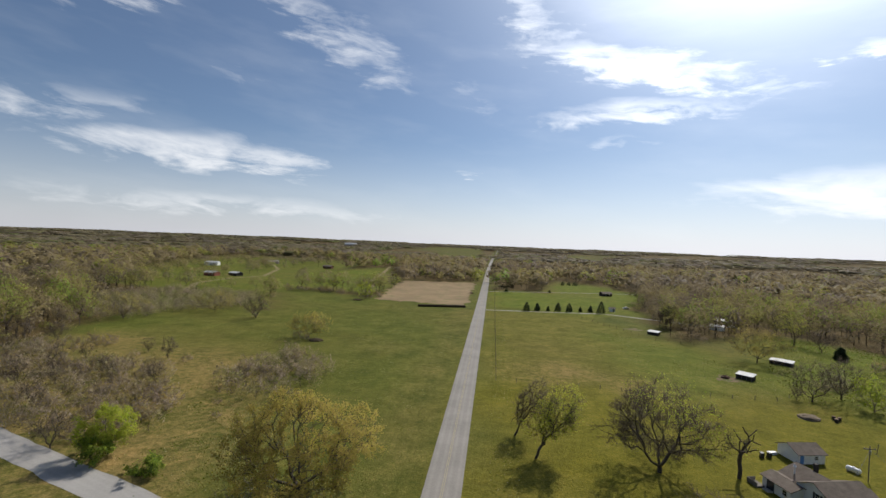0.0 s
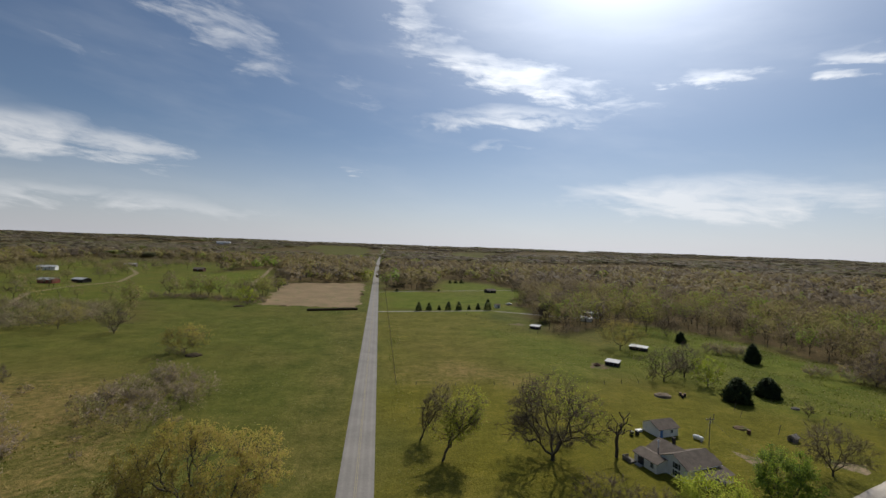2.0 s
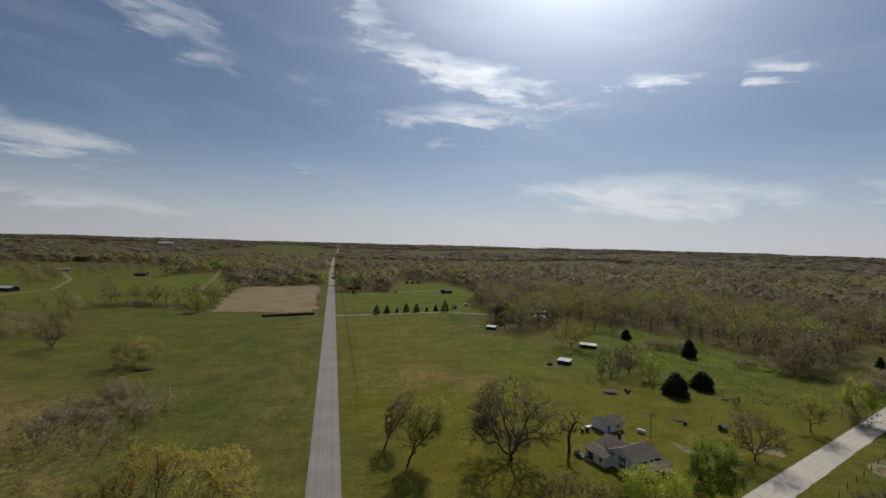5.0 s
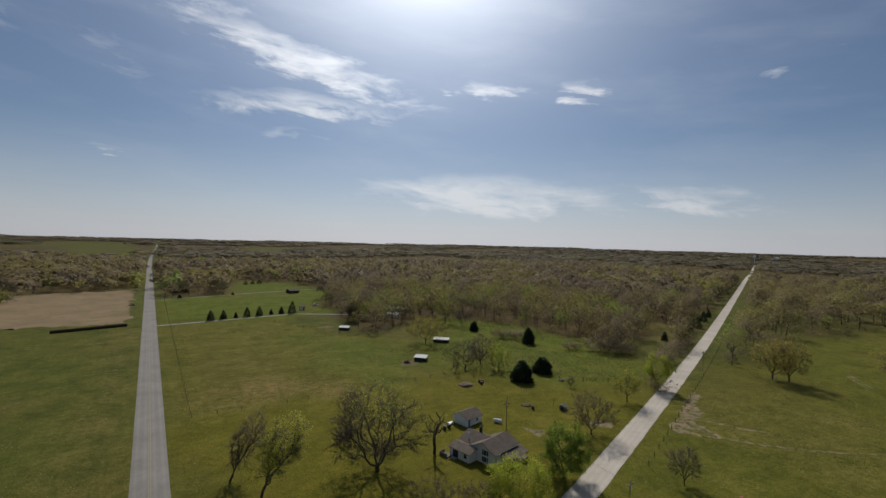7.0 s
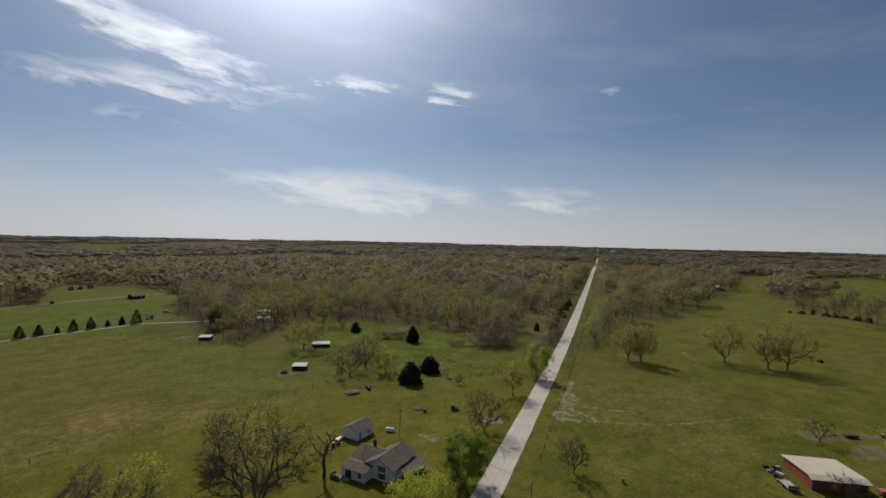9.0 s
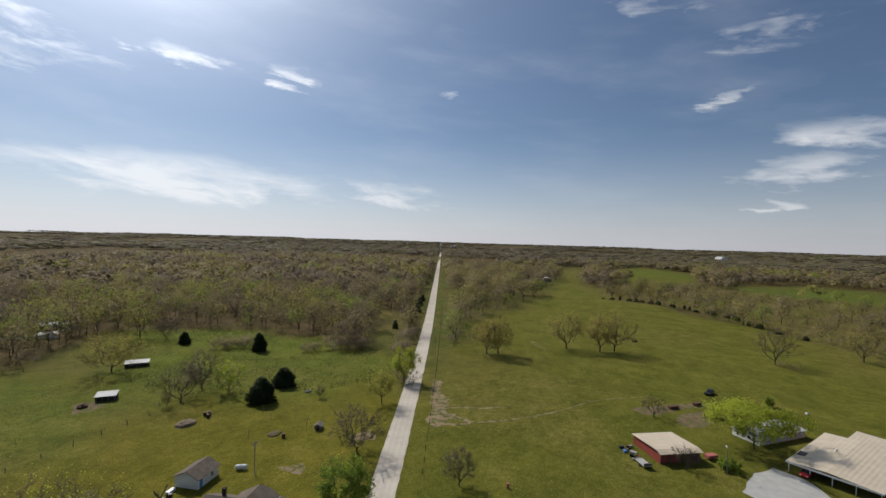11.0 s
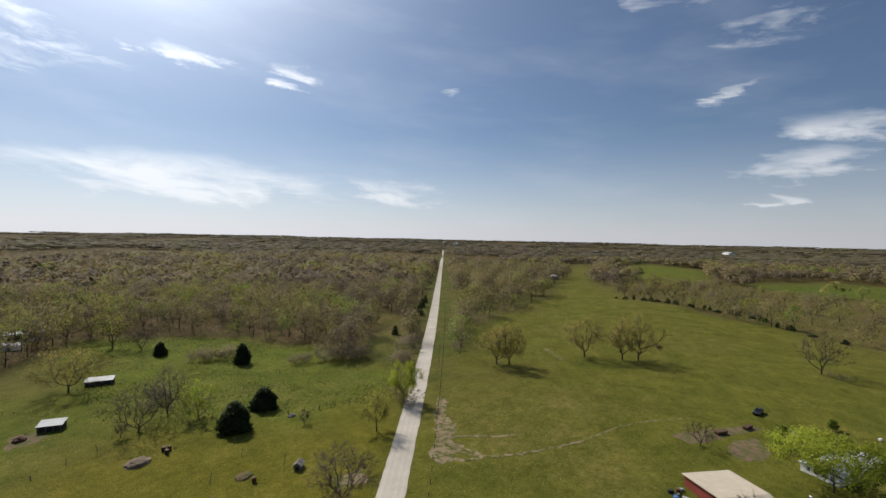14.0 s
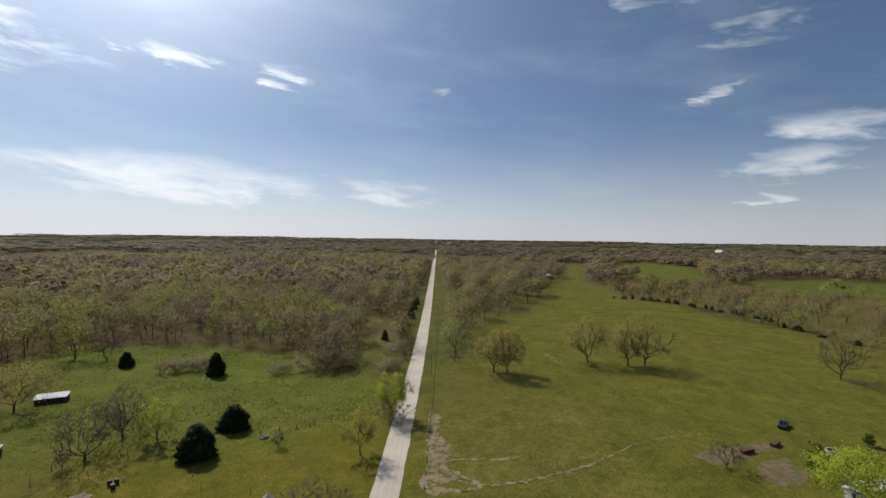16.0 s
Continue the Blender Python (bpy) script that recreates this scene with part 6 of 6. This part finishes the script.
def mound(name, x, y, wide, high, material, label, seed, category="pile"):
    rng = np.random.default_rng(seed)
    bm = bmesh.new()
    bmesh.ops.create_icosphere(bm, subdivisions=4, radius=1.0)
    for v in bm.verts:
        k = 1 + 0.22 * noise.noise(v.co * 2.1 + Vector((seed, 0, 0))) + 0.12 * noise.noise(v.co * 6.0)
        v.co = Vector((v.co.x * wide / 2 * k, v.co.y * wide / 2 * k * 0.8, max(-0.1, v.co.z * high * k)))
    ob = part(name, bm, material)
    ob.location = (x, y, float(gz(x, y)))
    return tagged(ob, label, category)


# ---- the homestead ----
farmhouse()
garage()
tank = thing("propane_tank", pose(80.6, 143.0, 0, 0, 0, -62), "white horizontal propane tank on the lawn", "tank")
body = bmesh.new()
bmesh.ops.create_uvsphere(body, u_segments=18, v_segments=12, radius=0.5)
for v in body.verts:
    v.co = Vector((v.co.x + (0.8 if v.co.x > 0.001 else -0.8 if v.co.x < -0.001 else 0), v.co.y, v.co.z + 0.62))
part("tank_body", body, WHITE, tank)
part("cap", rod((0, 0, 1.08), (0, 0, 1.25), 0.16), STEEL, tank, "steel valve cap")
for k in (-0.8, 0.8):
    part("cradle", box(k - 0.12, -0.4, 0, k + 0.12, 0.4, 0.26), CONCRETE, tank, "concrete cradle")
utility_pole(80.6, 139.4, 7.0)
utility_pole(73.0, 97.0, 7.0, False, "roadside utility pole by the gravel road")
cable((80.6, 139.4, 6.3), (73.0, 97.0, 6.4), 0.9, "thin black overhead service cable")
cable((80.6, 139.4, 6.3), (71.8, 131.0, 4.4), 0.4, "thin black cable to the house")
for k, (x, y) in enumerate(((65.3, 146.3), (66.9, 146.6))):
    b = thing("rubbish_bin", pose(x, y, 0, 0, 0, 20 * k), "black wheeled rubbish bin on the lawn", "bin", "bins by the garage")
    part("body", box(-0.32, -0.36, 0.05, 0.32, 0.36, 1.05, 0.05), BLACK, b)
    part("lid", box(-0.36, -0.4, 1.05, 0.36, 0.42, 1.13, 0.03), BLACK, b)
    for s in (-0.3, 0.3):
        part("wheel", rod((s - 0.05, 0.34, 0.12), (s + 0.05, 0.34, 0.12), 0.12), BLACK, b)
cooler = thing("chest_freezer", pose(68.6, 148.6, 0, 0, 0, 11), "white chest freezer against the garage", "freezer")
part("body", box(-0.9, -0.4, 0, 0.9, 0.4, 0.45, 0.04), WHITE, cooler)
part("lid", box(-0.92, -0.42, 0.455, 0.92, 0.42, 0.52, 0.03), WHITE, cooler)
hut = thing("dog_kennel", pose(104.6, 141.0, 0, 0, 0, 20), "small grey-roofed wooden kennel on the lawn", "kennel")
part("wall", gable_solid(-1.0, -0.8, 1.0, 0.8, 0, 1.0, 1.6), GREY_WOOD, hut)
part("roof", gable_roof(-1.0, -0.8, 1.0, 0.8, 1.0, 1.6, over=0.2), ASH, hut, "dull grey sheet roof")
part("door", box(-1.03, -0.35, 0.02, -1.005, 0.35, 0.85), BLACK, hut, "dark doorway")
for x, y, h in ((104.0, 144.5, 2.6), (92.5, 153.0, 2.4), (106.3, 161.5, 2.2), (103.5, 156.0, 1.8)):
    p = thing("clothes_pole", pose(x, y, 0, 6, 4, 0), "thin leaning grey pole on the lawn", "pole")
    part("post", rod((0, 0, -0.1), (0, 0, h), 0.06), GREY_WOOD, p)
    part("crossbar", rod((-0.35, 0, h - 0.1), (0.35, 0, h - 0.1), 0.035), GREY_WOOD, p)
mound("dirt_pile", 92.0, 173.6, 5.2, 1.0, TAN_EARTH, "rounded pile of bare brown earth", 3)
for k, (x, y) in enumerate(((98.3, 174.0), (99.2, 173.3), (97.6, 172.0))):
    b = thing("feed_barrel", pose(x, y, 0, 0, 0, 40 * k), "dark barrel standing on the lawn", "barrel", "barrels by the earth pile")
    part("drum", rod((0, 0, 0), (0, 0, 0.95), 0.42, sides=14), DARK_WOOD, b)
    part("lid", rod((0, 0, 0.95), (0, 0, 1.0), 0.44, sides=14), RUST, b)
mound("ash_heap", 97.3, 149.0, 3.8, 0.5, SOIL, "brown ash and rubbish heap burnt on the lawn", 5)
b = thing("feed_barrel", pose(96.6, 145.6, 0), "rusty burn barrel beside the ash heap", "barrel")
part("drum", rod((0, 0, 0), (0, 0, 1.0), 0.45, sides=14, caps=True), RUST, b)
mound("log_heap", 126.3, 161.3, 2.6, 0.6, GREY_WOOD, "small heap of grey logs", 6)
plant("sapling", "bare", 123.9, 155.0, 4.2, 3.6, 301, "small leafless sapling on the lawn")
plant("sapling", "bare", 98.6, 189.2, 4.6, 4.0, 302, "small leaning leafless sapling")

# ---- cattle sheds and the farmstead beyond ----
open_shed(95.0, 209.6, -45, 4.8, 3.4, "small dark open-fronted cattle shed with tin roof")
open_shed(121.5, 235.0, -42, 7.2, 3.4, "long dark open-fronted cattle shed with tin roof")
open_shed(90.0, 284.5, -40, 5.0, 3.4, "dark green-sided shed with a tin roof")
mound("manure_heap", 88.0, 208.8, 2.6, 1.1, RUST, "dark red-brown heap beside the shed", 8)
plain_house(140, 332, -38, 13.0, 7.0, 2.6, 3.4, DARK_WOOD, WHITE_TIN, "dark farm building with a pale tin roof", 3)
plain_house(129, 312, -38, 7.0, 4.5, 2.2, 3.0, SIDING, TIN, "small white farm outbuilding with tin roof", 1)
car(146, 322, 40, WHITE, "white car parked at the farmstead")
car(103, 380, 20, WHITE, "white car parked in the field")
plain_house(88, 362, 10, 3.2, 3.0, 2.3, 3.0, SIDING, SHINGLE, "small pale garden shed beside the pines", 0)
plain_house(106, 462, 15, 9.0, 6.5, 2.4, 3.8, DARK_WOOD, SHINGLE, "small dark house among green lawns", 2)
plain_house(60, 555, 8, 8.0, 6.0, 2.4, 3.6, GREY_WOOD, SHINGLE, "grey barn beyond the lawn", 1, "barn")
plain_house(432, 409, -20, 16, 8, 5.5, 8.5, SIDING, WHITE_TIN, "white house roof showing among the woods", 3)
plain_house(492, 147, 10, 15, 9, 3.2, 5.0, GREY_WOOD, SHINGLE, "grey farmhouse at the pasture's far end", 3)
plain_house(600, 150, 12, 24, 9, 3.4, 4.6, GREY_WOOD, WHITE_TIN, "long barn with a white roof among trees", 2, "barn")
plain_house(-281, 466, -8, 13, 8, 3.2, 4.6, RED_METAL, WHITE_TIN, "red barn with a white tin roof", 1, "barn")
plain_house(-262, 478, -20, 12, 8, 3.0, 4.2, DARK_WOOD, WHITE_TIN, "open dark barn with a white tin roof", 0, "barn")
plain_house(-372, 600, 10, 17, 9, 4.0, 5.5, SIDING, WHITE_TIN, "long white-roofed farm building", 2, "barn")
plain_house(-330, 690, 10, 14, 8, 3.2, 5.0, GREY_WOOD, TIN, "grey farmhouse by a track", 2)
plain_house(-225, 640, -5, 12, 8, 3.2, 5.0, RUST, SHINGLE, "brown farm building behind the hill", 1, "barn")
plain_house(-52, 640, 5, 15, 9, 3.0, 5.0, SIDING, SHINGLE, "white farmhouse beside the road", 3)
plain_house(-30, 655, 5, 9, 7, 3.0, 4.4, SIDING, TIN, "small white shed beside the road", 1)
mast = thing("radio_mast", pose(1600, 700, float(gz(1600.0, 700.0)), 0, 0, 0), "far white water tower above the woods", "tower")
part("shaft", rod((0, 0, -1), (0, 0, 30), 1.2, 1.0), WHITE, mast)
part("bowl", rod((0, 0, 28), (0, 0, 36), 4.5, 3.0), WHITE, mast)
for x, y, n in ((-760, 2300, 3), (2300, 900, 3), (1900, -300, 3)):
    plain_house(x, y, 10, 60, 20, 14, 18, SIDING, WHITE_TIN, "far white industrial building on the skyline", n, "barn")

# ---- the red barn and its yard ----
red_barn()
long_building()
white_shed()
patch("yard", [(116, 44), (124, 40.5), (131, 35), (128, 30), (120, 27), (108, 34)], 0.03, CONCRETE, "pale concrete yard before the building", 0.3, 31, 2.0, "yard")
car(130.0, 28.6, 147, CAR_RED, "red car parked under the roof", "car")
car(184.0, 38.8, -25, CAR_BLACK, "black pickup truck parked in the pasture", "pickup", True)
utility_pole(122.2, 45.6, 6.0, True, "leaning pole with a white yard lamp")
t = thing("stock_trailer", pose(129.8, 47.4, 0, 0, 0, -55), "small red metal trailer on the grass", "trailer")
part("body", box(-1.35, -0.75, 0.4, 1.35, 0.75, 1.15, 0.05), PINK, t)
part("drawbar", rod((1.35, 0, 0.5), (2.5, 0, 0.45), 0.06), STEEL, t)
for s in (-1, 1):
    wheel(t, (-0.2, s * 0.83, 0.33), 0.33, 0.2)
w = thing("flatbed_trailer", pose(119.6, 62.6, 0, 0, 0, 30), "small flatbed trailer with pale boards", "trailer")
part("bed", box(-1.8, -1.0, 0.55, 1.8, 1.0, 0.7, 0.03), CONCRETE, w)
part("headboard", box(-1.8, -1.0, 0.705, -1.72, 1.0, 1.3), GREY_WOOD, w)
for s in (-1, 1):
    wheel(w, (0, s * 1.1, 0.33), 0.33, 0.2)
for k, (x, y, sx, sy, sz, mat, lab) in enumerate(((122.6, 67.0, 1.6, 1.2, 0.9, BLACK, "dark crate in the barn junk"), (124.2, 68.4, 1.3, 1.0, 0.7, BLUE, "blue tarpaulin-covered stack by the barn"), (121.6, 65.4, 1.4, 1.8, 0.5, GREY_WOOD, "grey pallet stack by the barn"),
                                                 (124.8, 66.5, 2.2, 1.2, 0.35, CONCRETE, "pale sheets lying by the barn"), (126.6, 67.8, 1.0, 1.0, 1.1, RUST, "rusty drum crate by the barn"), (126.0, 69.2, 1.5, 0.8, 0.8, BLACK, "dark scrap box by the barn"), (123.0, 65.6, 0.9, 1.6, 0.5, RUST, "rusty scrap metal by the barn"), (125.4, 67.9, 1.1, 0.7, 0.6, GREY_WOOD, "grey broken boards by the barn"), (120.6, 66.6, 1.0, 0.8, 0.6, STEEL, "dull steel scrap by the barn"), (127.6, 67.2, 0.8, 1.4, 0.7, CONCRETE, "pale slab leaning by the barn"))):
    ob = part("junk_crate", box(-sx * 0.36, -sy * 0.36, 0, sx * 0.36, sy * 0.36, sz * 0.75, 0.05), mat)
    ob.matrix_world = pose(x + 0.7, y - 2.0, 0.0, 0, 0, 23 * k)
    tagged(ob, lab, "crate", "junk by the barn")
for k, (x, y, turn) in enumerate(((163.0, 52.0, -50), (170.0, 44.5, -35))):
    f = thing("hay_feeder", pose(x, y, 0, 0, 0, turn), "rusty cattle feeder trough on bare soil", "feeder", "cattle feeders")
    part("trough", box(-1.7, -0.6, 0.3, 1.7, 0.6, 0.9, 0.08), RUST, f)
    for s in (-1.4, 1.4):
        part("leg", box(s - 0.08, -0.55, 0, s + 0.08, 0.55, 0.3), RUST, f)
ring = bmesh.new()
for k in range(24):
    a, c = k * math.pi / 12, (k + 1) * math.pi / 12
    quad = [(1.5, a, 0.02), (1.5, c, 0.02), (1.5, c, 0.5), (1.5, a, 0.5)]
    inner = [(1.3, a, 0.02), (1.3, c, 0.02), (1.3, c, 0.5), (1.3, a, 0.5)]
    P = [ring.verts.new((r * math.cos(t_), r * math.sin(t_), z)) for r, t_, z in quad + inner]
    for q in ((0, 1, 2, 3), (5, 4, 7, 6), (3, 2, 6, 7)):
        ring.faces.new([P[i] for i in q])
ob = part("stone_ring", ring, CONCRETE)
ob.location = (171.2, 32.7, 0)
tagged(ob, "pale round ring of stones in the grass", "ring")
for x, y, n in ((167, 27.0, 1), (176, 14.0, 2)):
    ob = part("salt_block", box(-0.35, -0.35, 0, 0.35, 0.35, 0.6, 0.08), WHITE)
    ob.matrix_world = pose(x, y, 0, 0, 0, 30)
    tagged(ob, "small white block lying in the pasture", "block")
ob = part("marker_box", box(-0.25, -0.25, 0, 0.25, 0.25, 1.0, 0.04), PINK)
ob.matrix_world = pose(97.3, 89.0, 0, 0, 0, 15)
tagged(ob, "pale pinkish marker box standing in pasture", "box")

# ---- fences, bales, posts ----
fence("field_fence", [(9.5, 500), (9.5, 187), (60, 185), (92, 187), (109, 199)], 6.0, "wire fence on weathered wooden posts round the field", GREY_WOOD)
fence("road_fence", [(x, float(gravel_y(x)) - 8) for x in (95, 160, 210, 270, 330)], 5.0, "wire fence with wooden posts along the gravel road")
fence("lawn_fence", [(127, 163), (150, 143), (150, 141)], 4.0, "old wire fence between lawn and meadow")
fence("pasture_fence", [(60, 330), (72, 300), (86, 270), (100, 262)], 5.0, "wire fence bending round a pasture corner")
for k in range(19):
    x, y = -40.0 + k * 1.62, 336.0 + k * 0.39
    ob = thing("hay_bale", pose(x, y, 0, 0, 0, 13.5), "old dark round hay bale in a row", "hay bale", "row of hay bales")
    part("roll", rod((-0.78, 0, 0.78), (0.78, 0, 0.78), 0.8, sides=16), STRAW, ob)
    part("net_wrap", rod((-0.5, 0, 0.78), (0.5, 0, 0.78), 0.815, sides=16, caps=False), STRAW, ob)
utility_pole(189, gravel_y(189) - 6.5, 8.0, False, "leaning roadside pole along the gravel road")
mound("brush_pile", -64.5, 223.5, 6.0, 1.0, STRAW, "dark brown brush pile in the pasture", 9)
mound("brush_pile", -86, 351, 7.0, 0.8, STRAW, "dark earth bank under a tree", 10)
mound("fallen_limb", 203.5, 122.5, 1.6, 0.35, GREY_WOOD, "pale fallen limb under an oak", 12)
mound("brush_pile", 262, 60, 3.0, 1.3, DARK_WOOD, "dark low bush on the slope", 13)
